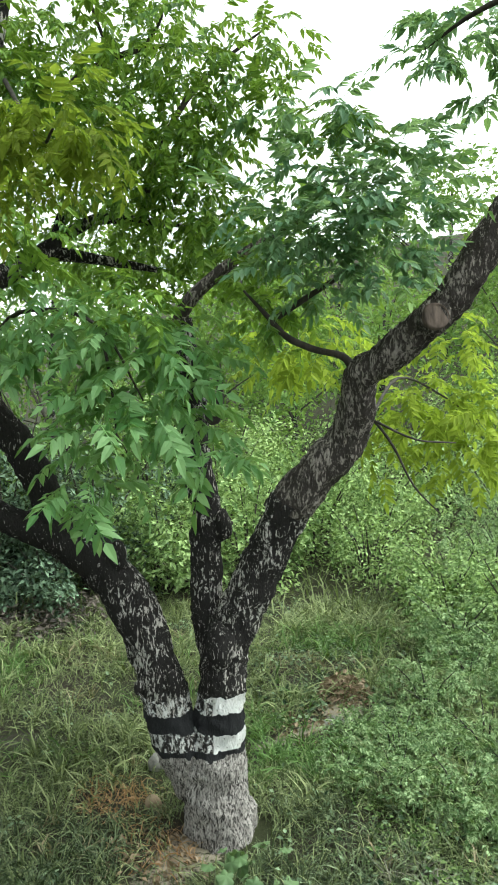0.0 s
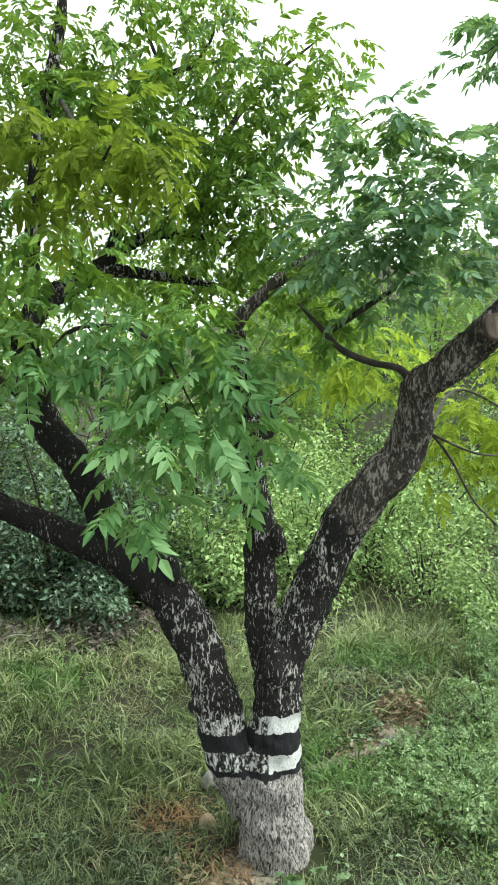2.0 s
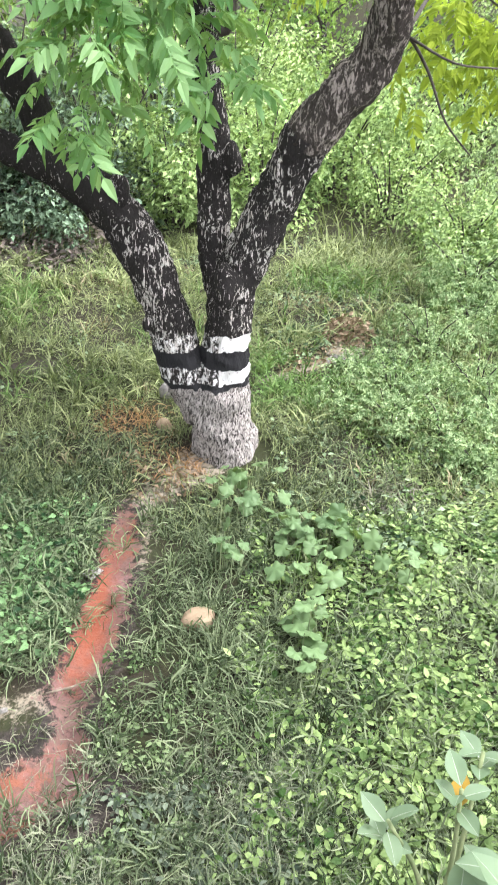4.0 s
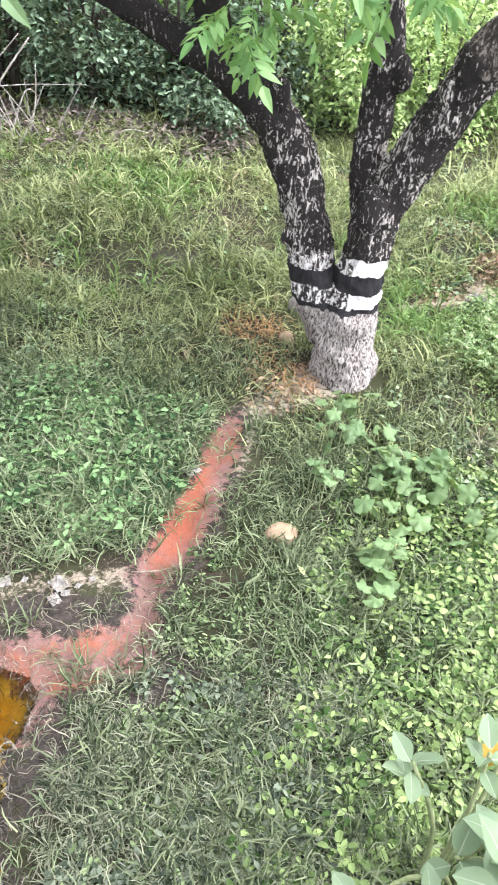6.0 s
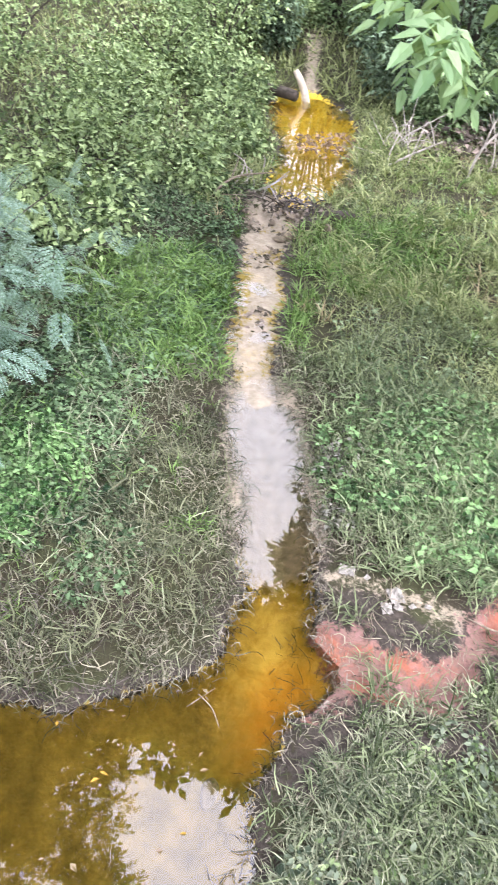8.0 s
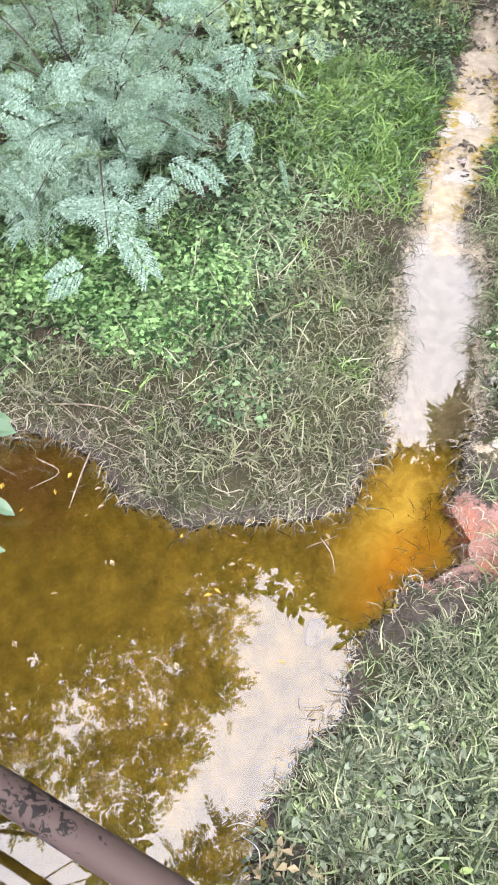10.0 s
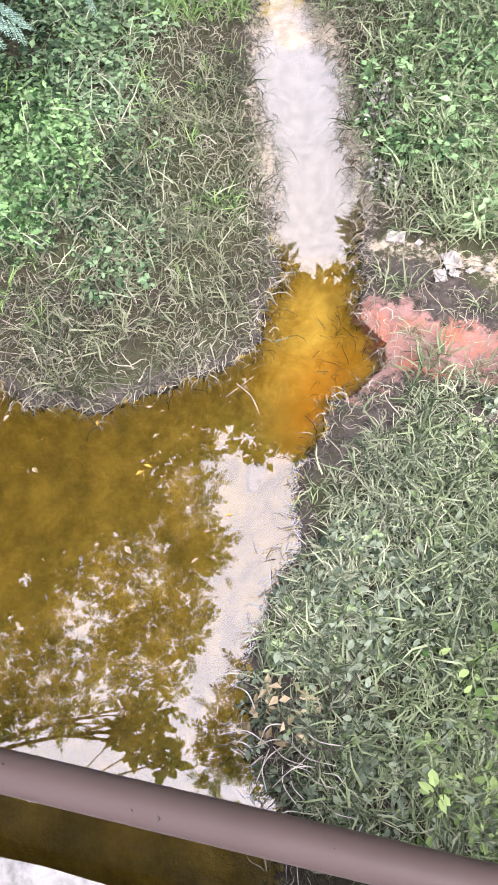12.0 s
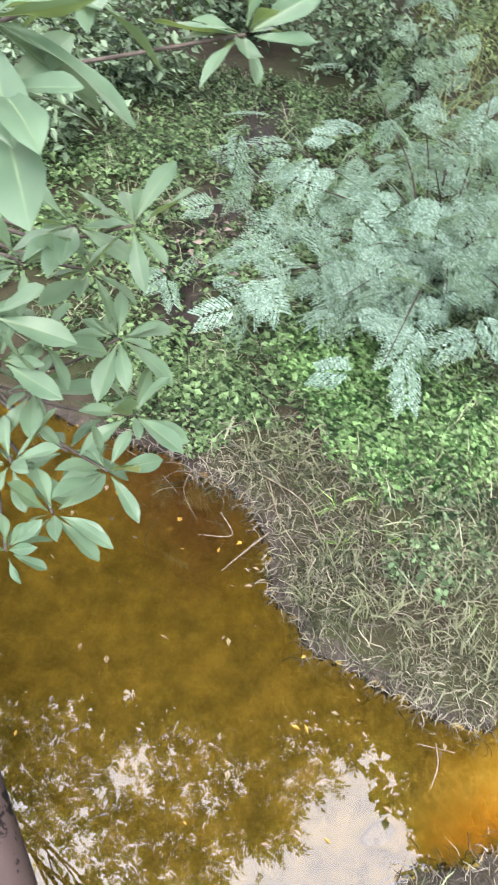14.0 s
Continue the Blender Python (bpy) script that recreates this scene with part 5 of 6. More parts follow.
def build_vine():
    ob = thing("vine", "trailing vine with broad lobed grey-green leaves", "vine", (0.3, 3.1, ground_at(0.3, 3.1)))
    tpl = lobed_leaf()
    spots_ = [(0.14, 3.58, 0.16, 11, 0.10), (0.2, 3.38, 0.16, 10, 0.105), (0.05, 3.28, 0.08, 4, 0.09), (0.04, 2.93, 0.11, 8, 0.075), (0.39, 3.14, 0.12, 8, 0.12), (0.58, 3.12, 0.14, 9, 0.125), (0.47, 2.92, 0.12, 8, 0.125),
              (0.36, 2.74, 0.07, 4, 0.12), (0.46, 2.56, 0.1, 5, 0.14), (0.42, 2.4, 0.1, 5, 0.135), (0.38, 2.18, 0.07, 3, 0.12), (0.95, 2.82, 0.15, 6, 0.12)]
    runner = [(x - 0.3, y - 3.1, 0.05, 0.006) for x, y, _, _, _ in (spots_[0], spots_[1], spots_[4], spots_[6], spots_[8], spots_[10])]
    part("runner", tube_mesh("runner", runner, TWIG_GREEN, 6, 5), ob)
    for x, y, r, m, big in spots_:
        for j in range(int(m * 1.5)):
            px, py = x + rng.normal(0, r * 0.6), y + rng.normal(0, r * 0.5)
            z = ground_at(px, py) + rng.uniform(0.09, 0.24)
            size = big * rng.uniform(0.45, 1.0)
            R = turns(1, rng.uniform(0, 6.28), rng.normal(-0.3, 0.35), rng.normal(0, 0.4))
            v, f = scatter(tpl, R, np.array([[px - 0.3, py - 3.1, z - ob.location.z]]), size)
            lf = part("leaf", mesh_of("leaf", v, f, VINE, True), ob)
            part("stalk", mesh_of("stalk", *tube([(px - 0.3, py - 3.1, -0.02, 0.003), (px - 0.3 + 0.01, py - 3.1, z - ob.location.z, 0.002)], 4, 2, 0.0, False), TWIG_GREEN, True), lf)


build_vine()
for x, y, r, h in ((-1.8, 2.48, 0.12, 0.22), (-1.55, 2.2, 0.10, 0.16)):
    bush((x, y), r, h, WEED_GREY, 0.03, 170, "bank_plant", "grey-purple twiggy plant leaning over the stream", "plant", group="bank plants")


# ---- stones, scraps, dead wood ----
def stone(name, label, at, size, material, seed, category="stone", group=""):
    bm = bmesh.new()
    bmesh.ops.create_icosphere(bm, subdivisions=3, radius=0.5)
    for w in bm.verts:
        w.co *= 1 + 0.2 * noise.noise(w.co * 1.8 + Vector((seed, 0, 0))) + 0.07 * noise.noise(w.co * 6 + Vector((0, seed, 0)))
        w.co = Vector((w.co.x * size[0], w.co.y * size[1], w.co.z * size[2]))
    me = bpy.data.meshes.new(name)
    bm.to_mesh(me)
    me.polygons.foreach_set("use_smooth", np.ones(len(me.polygons), dtype=bool))
    me.materials.append(material)
    ob = new(name, me)
    ob.location = (at[0], at[1], ground_at(*at) + size[2] * 0.25)
    ob.rotation_euler.z = seed * 1.3
    return tagged(ob, label, category, group)


stone("stone", "pale buff stone lying in the grass", (-0.09, 2.57), (0.17, 0.12, 0.10), STONE, 5)
stone("stone", "small pale stone beside the trunk", (-0.37, 4.37), (0.12, 0.09, 0.10), STONE, 2)
stone("stone", "pale block behind the trunk", (-0.38, 4.83), (0.12, 0.1, 0.15), PAPER, 3)
stone("stone", "brown stone under the shallow water", (-0.95, 0.87), (0.13, 0.07, 0.05), DAMSTONE, 9)
for k in range(14):
    x, y = -4.45 + rng.normal(0, 0.3), 4.75 + rng.normal(0, 0.22)
    stone("stone", "small stone in the debris dam", (x, y), tuple(rng.uniform(0.05, 0.12, 3) * (1, 1, 0.7)), DAMSTONE, 20 + k, group="dam stones")


def scrap(at, size, seed, label="crumpled pale scrap lying on the mud", group=""):
    r = np.random.default_rng(seed)
    n = 9
    X, Y = np.meshgrid(np.linspace(-0.5, 0.5, n), np.linspace(-0.5, 0.5, n))
    v = np.stack([X.ravel() * size, Y.ravel() * size * 0.8, np.abs(r.normal(0, 0.12, n * n)) * size], 1)
    i = (np.arange(n - 1)[:, None] * n + np.arange(n - 1)[None]).ravel()
    ob = new("scrap", mesh_of("scrap", v, np.stack([i, i + 1, i + n + 1, i + n], 1), PAPER, False))
    ob.location = (at[0], at[1], ground_at(*at) + 0.012)
    ob.rotation_euler.z = seed
    sol = ob.modifiers.new("thickness", "SOLIDIFY")
    sol.thickness = 0.003
    tagged(ob, label, "scrap", group)


scrap((-0.63, 2.91), 0.085, 1, "folded pale scrap beside the red channel")
scrap((0.93, 5.4), 0.16, 4, "pale crumpled scrap beside the leaf heap")
for k, (x, y) in enumerate(((-1.27, 1.99), (-1.18, 2.03), (-1.02, 2.04), (-0.97, 2.0), (-0.93, 2.05), (-1.0, 1.95), (-0.88, 2.1))):
    scrap((x, y), (0.075, 0.03, 0.085, 0.04, 0.03, 0.06, 0.03)[k], 10 + k, "whitish crumpled scrap on dark mud", "scraps on the mud")


def leaf_heap(at, radius, height, count, size, material, label, name="leaf_heap"):
    x, y = at
    a, r = rng.uniform(0, 6.28, count), radius * np.sqrt(rng.uniform(0, 1, count))
    X, Y = x + r * np.cos(a), y + r * np.sin(a)
    Z = np.maximum(ground_z(X, Y), 0.004) + height * (1 - (r / radius) ** 2) * rng.uniform(0.2, 1, count) + 0.01
    R = turns(count, rng.uniform(0, 6.28, count), rng.normal(0, 0.4, count), rng.normal(0, 0.8, count))
    tagged(new(name, mesh_of(name, *scatter(leaf(0.55, 0.3, 0.2), R, np.stack([X, Y, Z], 1), size * rng.uniform(0.6, 1.3, count)), material)), label, "leaf litter", kind="stuff")


leaf_heap((1.08, 5.9), 0.24, 0.2, 420, 0.055, LITTER, "heap of dry brown leaves in the clearing")
leaf_heap((0.7, 5.4), 0.35, 0.03, 160, 0.05, LITTER, "thin dry litter beside the heap")
leaf_heap((-0.35, 3.85), 0.3, 0.03, 160, 0.05, LITTER, "dry litter at the foot of the tree")
leaf_heap((-2.0, 8.0), 0.8, 0.15, 300, 0.09, GREY_LITTER, "brown litter under the hedge")
leaf_heap((-4.6, 7.75), 0.9, 0.25, 900, 0.08, GREY_LITTER, "grey-brown litter and dead stems under the hedge")
leaf_heap((-3.2, 7.9), 0.8, 0.2, 800, 0.08, GREY_LITTER, "grey-brown litter and dead stems under the hedge")
leaf_heap((-1.7, 8.3), 0.8, 0.25, 800, 0.08, GREY_LITTER, "grey litter banked below the hedge")
leaf_heap((-5.55, 6.7), 0.45, 0.04, 230, 0.07, STONE, "pale fallen leaves drifted on the pool")
leaf_heap((-4.5, 4.75), 0.5, 0.1, 200, 0.07, GREY_LITTER, "dead leaves caught in the debris dam")
leaf_heap((-3.9, 4.05), 0.22, 0.02, 70, 0.05, GREY_LITTER, "dead leaves on the silt bar")
leaf_heap((-3.25, 3.3), 0.2, 0.02, 50, 0.05, GREY_LITTER, "dead leaves on the silt bar")
leaf_heap((-2.7, -0.02), 0.3, 0.04, 46, 0.055, WEED_GREY, "pale wilted leaves on dark mud")
leaf_heap((-4.2, -0.25), 0.5, 0.05, 160, 0.06, GREY_LITTER, "dead leaves on dark mud")


def dead_branch(lines, label, material=DEADWOOD, name="dead_branch"):
    ob = thing(name, label, "branch", lines[0][0][:3])
    base = np.array(lines[0][0][:3])
    for k, l in enumerate(lines):
        q = [(p[0] - base[0], p[1] - base[1], p[2] - base[2], p[3]) for p in l]
        q = [(*p[:3], p[3] * (1.0 if p[3] > 0.035 else 0.6)) for p in q]
        part("stem" if k == 0 else "twig", tube_mesh("stem", q, material, 7, 5, 0.1, k), ob)


dead_branch([[(-4.0, 7.0, 0.0, 0.025), (-3.92, 7.02, 0.4, 0.022), (-3.7, 7.15, 0.75, 0.018), (-3.45, 7.3, 1.1, 0.01)], [(-3.92, 7.02, 0.4, 0.014), (-3.85, 7.1, 0.75, 0.012), (-3.5, 7.2, 1.15, 0.005)], [(-3.75, 7.12, 0.68, 0.01), (-3.4, 7.2, 0.72, 0.008), (-2.9, 7.3, 0.75, 0.004)]], "bleached dead branch standing against the hedge", GREYWOOD)
dead_branch([[(-4.75, 6.5, 0.02, 0.022), (-4.55, 6.65, 0.2, 0.02), (-4.25, 6.8, 0.42, 0.01)], [(-4.7, 6.52, 0.05, 0.014), (-4.75, 6.7, 0.3, 0.01), (-4.72, 6.9, 0.55, 0.005)]], "bleached forked dead branch beside the pool", GREYWOOD)
dead_branch([[(-5.0, 6.9, 0.02, 0.018), (-4.8, 6.95, 0.3, 0.014), (-4.45, 7.1, 0.6, 0.006)], [(-4.8, 6.95, 0.3, 0.01), (-4.85, 7.1, 0.7, 0.004)]], "thin dead branch beside the pool", GREYWOOD)
dead_branch([[(-4.95, 4.2, 0.05, 0.02), (-5.0, 4.6, 0.22, 0.018), (-4.8, 4.95, 0.28, 0.008)], [(-5.0, 4.6, 0.22, 0.012), (-5.2, 4.9, 0.35, 0.005)], [(-4.9, 4.4, 0.15, 0.01), (-4.6, 4.5, 0.22, 0.004)]], "dead branch caught in the debris dam")
dead_branch([[(-4.2, 4.9, 0.06, 0.06), (-4.0, 5.05, 0.1, 0.07), (-3.85, 5.2, 0.07, 0.04)]], "dark wet root lump at the dam", TWIG, "root_lump")
dead_branch([[(-8.3, 7.3, 0.10, 0.07), (-7.6, 7.35, 0.12, 0.075), (-6.95, 7.5, 0.10, 0.07)]], "dark wet log lying by the pool", TWIG, "log")
dead_branch([[(-6.97, 7.74, -0.08, 0.06), (-7.01, 7.71, 0.10, 0.05), (-7.07, 7.67, 0.24, 0.045), (-7.13, 7.63, 0.35, 0.04)]], "pale bleached stump leaning at the pool", BLEACHED, "stump")


def tangle(cx, cy, r, count, label, material, lift=0.12, thick=0.008):
    lines = []
    for k in range(count):
        a, b = rng.uniform(0, 6.28), rng.uniform(0.4, 1.0)
        x0, y0 = cx + rng.normal(0, r * 0.5), cy + rng.normal(0, r * 0.35)
        z0 = ground_at(x0, y0)
        l = r * b
        lines.append([(x0, y0, z0 + 0.01, thick), (x0 + 0.5 * l * math.cos(a), y0 + 0.5 * l * math.sin(a), z0 + rng.uniform(0.03, lift), thick * 0.8), (x0 + l * math.cos(a + 0.3), y0 + l * math.sin(a + 0.3), z0 + rng.uniform(0.02, lift * 1.4), thick * 0.4)])
    dead_branch(lines, label, material, "twig_tangle")


tangle(-4.45, 4.75, 0.42, 30, "tangle of dark wet twigs caught in the dam", TWIG, 0.1, 0.010)
tangle(-4.95, 4.9, 0.35, 12, "pale drift twigs at the edge of the dam", GREYWOOD, 0.2, 0.012)
tangle(-4.9, 7.0, 0.5, 16, "thin grey dead stems beside the pool", GREYWOOD, 0.4, 0.012)
tangle(-3.6, 7.5, 0.6, 16, "thin grey dead stems under the hedge", GREYWOOD, 0.5, 0.012)
tangle(-0.12, 0.32, 0.18, 26, "dark dead twigs over the pond bank", TWIG, 0.08, 0.005)
tangle(-0.1, 0.26, 0.16, 26, "pale bent dead stems over the pond bank", GREYWOOD, 0.17, 0.0035)
leaf_heap((-0.24, 0.32), 0.13, 0.12, 60, 0.035, STRAW, "dead leaves hanging over the pond bank")
tangle(-2.42, 0.05, 0.34, 30, "grey dead stems matted along the muddy bank", DULLWOOD, 0.12, 0.0035)
tangle(-2.15, 0.5, 0.32, 26, "bent dead grass stems above the pond", DULLWOOD, 0.12, 0.003)
tangle(-1.75, 0.68, 0.3, 22, "bent dead grass stems above the pond", DULLWOOD, 0.1, 0.003)
tangle(-1.0, 1.98, 0.16, 10, "dry straw twigs on the dark mud", DEADWOOD, 0.04, 0.004)
for l in ([(-2.05, 0.38, 0.03, 0.006), (-1.95, 0.3, 0.03, 0.006), (-1.82, 0.2, 0.02, 0.003)], [(-2.12, 0.16, 0.02, 0.005), (-2.0, 0.22, 0.03, 0.004), (-1.98, 0.08, 0.02, 0.002)], [(-1.24, 1.05, 0.02, 0.004), (-1.16, 1.05, 0.02, 0.004), (-1.08, 1.02, 0.015, 0.002)], [(-1.23, 0.98, 0.015, 0.003), (-1.22, 1.12, 0.015, 0.002)],
          [(-0.72, 2.18, 0.09, 0.006), (-0.62, 2.2, 0.1, 0.008), (-0.55, 2.25, 0.09, 0.004)], [(-2.4, 0.2, 0.06, 0.006), (-2.2, 0.5, 0.1, 0.005), (-2.0, 0.6, 0.08, 0.003)], [(-2.3, 0.35, 0.08, 0.005), (-2.05, 0.42, 0.1, 0.004), (-1.8, 0.62, 0.07, 0.002)]):
    dead_branch([l], "thin dead stick at the water's edge", DEADWOOD, "stick")

for k in range(110):
    x, y = rng.uniform(-2.5, -0.7), rng.uniform(-0.6, 1.2)
    if water_gap(np.array([x]), np.array([y]))[0] < -0.05:
        v, f = scatter(leaf(rng.uniform(0.25, 0.6), 0.3, 0.15), turns(1, rng.uniform(0, 6.28), 0.0, 0.0), np.zeros((1, 3)), rng.uniform(0.01, 0.04))
        ob = new("floating_leaf", mesh_of("floating_leaf", v, f, (LITTER, STRAW, YELLOWED, LITTER, GREY_LITTER)[k % 5]))
        ob.location = (x, y, 0.007)
        tagged(ob, "small curled dead leaf floating on the pond", "leaf", "floating leaves")


# ---- grass and weeds ----
def spots(n, x0, x1, y0, y1, keep):
    """Random places in a stretch of the plan, thinned by keep(x, y) between 0 and 1."""
    x, y = rng.uniform(x0, x1, n), rng.uniform(y0, y1, n)
    ok = rng.uniform(0, 1, n) < keep(x, y)
    return x[ok], y[ok]


def land(x, y, margin=0.02):
    g = water_gap(x, y)
    k = np.clip((g - margin) / 0.08, 0, 1)
    for chain, m in ((RED, -0.04), (SAND, -0.02), (DARKMUD, 0.0), (BAREMUD, -0.03), (SCRAPMUD, 0.02), (SILT, 0.02), (FARSILT, 0.0), (GULLY, 0.0), (PATHSAND, -0.02), (NOOK, 0.0), (DAMMUD, 0.0), (DUNG, -0.08)):
        k = k * np.clip((chain_gap(x, y, chain) - m) / 0.1, 0.1 if chain in (RED, SCRAPMUD, SILT) else 0.5 if chain in (BAREMUD, NOOK) else 0.3, 1)
    k = k * (np.hypot(x - 0.03, y - 4.12) > 0.3)
    k = k * np.clip((np.hypot(x + 0.62, y - 4.46) - 0.12) / 0.25, 0.15, 1)
    under = (x + 0.21) * OUT.x + (y + 0.135) * OUT.y
    return k * (under > -0.6)


def tufty(x, y, k=4.0):
    """Thick and thin places in the growth."""
    return np.clip(0.62 + 0.55 * ripple(x + 3, y - 1, k), 0.12, 1)




def curl_blade(segments, width, bend, sway, phase):
    """A limp blade, one long: rises along x, swings sideways and bends down more and more."""
    v, f, p = [], [], np.zeros(3)
    for i in range(segments + 1):
        s = i / segments
        yaw, pitch = sway * math.sin(4.5 * s + phase) - sway * math.sin(phase), -bend * s
        d = np.array((math.cos(yaw) * math.cos(pitch), math.sin(yaw) * math.cos(pitch), math.sin(pitch)))
        w = width * 0.5 * (1 - s**2.2) + 0.001
        side = np.array((-math.sin(yaw), math.cos(yaw), 0.25 * math.sin(5 * s + phase)))
        v += [p + side * w, p - side * w]
        p = p + d / segments
    for i in range(segments):
        a = i * 2
        f += [(a, a + 1, a + 3), (a, a + 3, a + 2)] if i < segments - 1 else [(a, a + 1, a + 2)]
    return np.array(v), np.array(f)


BLADES = [curl_blade(4, 0.046, b, w, p) for b, w, p in ((0.8, 0.4, 0.0), (1.5, 0.6, 1.5), (2.2, 0.7, 3.0))]
WILTED = [curl_blade(5, 0.046, b, w, p) for b, w, p in ((1.3, 0.9, 0.5), (2.2, 1.2, 2.0), (3.0, 1.0, 4.0))]
BLADES_FAR = [blade(2, 0.04, b) for b in (0.2, 0.5, 0.8)]


def grass(name, label, x, y, lo, hi, material, flat=0.9, width=1.0, blades=BLADES, lift=0.03):
    pieces = []
    third = rng.integers(0, 3, len(x))
    for k in range(3):
        xx, yy = x[third == k], y[third == k]
        n = len(xx)
        v, f = blades[k]
        tpl = (v * (1, width, 1), f)
        pieces.append(scatter(tpl, turns(n, rng.uniform(0, 6.28, n), np.clip(rng.normal(flat, 0.4, n), 0.05, 1.5), rng.normal(0, 0.4, n)), np.stack([xx, yy, ground_z(xx, yy) + rng.uniform(-0.005, lift, n)], 1), rng.uniform(lo, hi, n)))
    tagged(new(name, mesh_of(name, *joined(pieces), material)), label, "grass", kind="stuff")


def patch(cx, cy, r, soft=0.5):
    return lambda x, y: np.clip((r - np.hypot(x - cx, y - cy)) / (r * soft), 0, 1)


def tuft_template(seed, n=13):
    """A fountain of arching blades from one root."""
    r = np.random.default_rng(seed)
    out = []
    for k in range(n):
        yaw = r.uniform(0, 6.28)
        R = turns(1, yaw, r.uniform(0.45, 1.4), r.normal(0, 0.3))
        out.append(scatter(curl_blade(3, 0.048, r.uniform(0.5, 1.9), r.uniform(0.2, 0.8), r.uniform(0, 6)), R, np.array([[0.1 * math.cos(yaw), 0.1 * math.sin(yaw), 0]]), r.uniform(0.55, 1.1)))
    return joined(out)


TUFTS = [tuft_template(k) for k in range(5)]


def tufts(name, label, x, y, lo, hi, material):
    pieces = []
    pick = rng.integers(0, 5, len(x))
    for k in range(5):
        xx, yy = x[pick == k], y[pick == k]
        n = len(xx)
        pieces.append(scatter(TUFTS[k], turns(n, rng.uniform(0, 6.28, n), rng.normal(0, 0.12, n), rng.normal(0, 0.12, n)), np.stack([xx, yy, ground_z(xx, yy)], 1), rng.uniform(lo, hi, n)))
    tagged(new(name, mesh_of(name, *joined(pieces), material)), label, "grass", kind="stuff")


x, y = spots(60000, -2.6, 1.8, 0.2, 4.4, lambda x, y: land(x, y) * tufty(x, y) * np.clip(water_gap(x, y) / 0.6, 0.15, 1) * np.clip((4.2 - y) / 0.9, 0.2, 1))
west = (x + y < 0.12) & (x < -1.15)
grass("grass", "tangled green grass on the bank", x[~west], y[~west], 0.05, 0.16, GRASS, 0.75)
grass("grass", "dull grey-green grass matted on the stream bank", x[west], y[west], 0.05, 0.15, BANK_GRASS, 0.75)
x, y = spots(78000, -6.5, 3.6, 4.2, 8.8, lambda x, y: land(x, y) * tufty(x, y, 2.5))
grass("grass", "tall soft grass across the clearing", x, y, 0.07, 0.17, MEADOW, 0.75, 1.1, BLADES_FAR)
x, y = spots(32000, -4.2, 2.2, 3.1, 4.7, lambda x, y: land(x, y) * tufty(x, y, 2.5) * np.clip((y - 3.1) / 0.6, 0, 1) * np.clip((water_gap(x, y) - 0.15) / 0.4, 0, 1))
grass("grass", "soft grass in front of the clearing", x, y, 0.07, 0.17, MEADOW, 0.75, 1.1, BLADES_FAR)
x, y = spots(16000, 1.5, 9.0, 0.5, 8.5, lambda x, y: land(x, y) * (((x + 0.21) * OUT.x + (y + 0.135) * OUT.y) > 0.05) * np.clip((np.hypot(x, y) - 3.0) / 2.0, 0, 1))
grass("grass", "rough grass beside the bridge", x, y, 0.12, 0.3, MEADOW, 0.85, 1.3, BLADES_FAR)
x, y = spots(13000, -12, 8, 8.0, 19, lambda x, y: land(x, y))
grass("grass", "rough grass behind the clearing", x, y, 0.2, 0.45, MEADOW, 1.0, 1.4, BLADES_FAR)
x, y = spots(45000, -7.0, -1.2, -1.0, 7.0, lambda x, y: land(x, y) * tufty(x, y, 3) * (x + y < 1.5) * np.clip((water_gap(x, y) - 0.3) / 0.3, 0.12, 1))
grass("grass", "long grass along the stream", x, y, 0.08, 0.2, GRASS_COOL, 0.75, 1.0, BLADES_FAR)
x, y = spots(16000, -13, -5.0, 1.5, 11.0, lambda x, y: land(x, y) * (x < -5.8))
grass("grass", "rough grass round the far pool", x, y, 0.12, 0.3, MEADOW, 0.85, 1.3, BLADES_FAR)
wilt = lambda x, y: land(x, y, -0.06) * np.clip(1.3 - water_gap(x, y) / 0.65, 0.0, 1) * tufty(x, y, 5) * np.where(x > -1.15, 0.2, 1.0)
x, y = spots(42000, -3.4, 0.3, -0.4, 3.2, wilt)
grass("wilted_grass", "grey wilted matted grass at the water's edge", x, y, 0.05, 0.14, GRASS_DRY, 0.55, 0.8, WILTED)
x, y = spots(6000, -1.4, 0.2, 3.6, 5.4, lambda x, y: patch(-0.62, 4.46, 0.3)(x, y) + 0.5 * patch(-0.35, 4.0, 0.3)(x, y))
grass("dry_grass", "patch of rusty dry grass beside the tree", x, y, 0.06, 0.14, RUST_GRASS, 0.5)
x, y = spots(900, -1.3, -0.4, 1.3, 2.3, lambda x, y: (chain_gap(x, y, RED) < 0.1) * 0.7)
grass("dry_grass", "straw strands lying across the red sediment", x, y, 0.06, 0.15, GRASS_DRY, 0.15, 0.5, WILTED)
x, y = spots(700, 0.8, 1.3, 3.2, 3.8, patch(1.0, 3.5, 0.25))
grass("dry_grass", "tuft of pale matted grass on the bank", x, y, 0.1, 0.2, GRASS_DRY, 0.5)


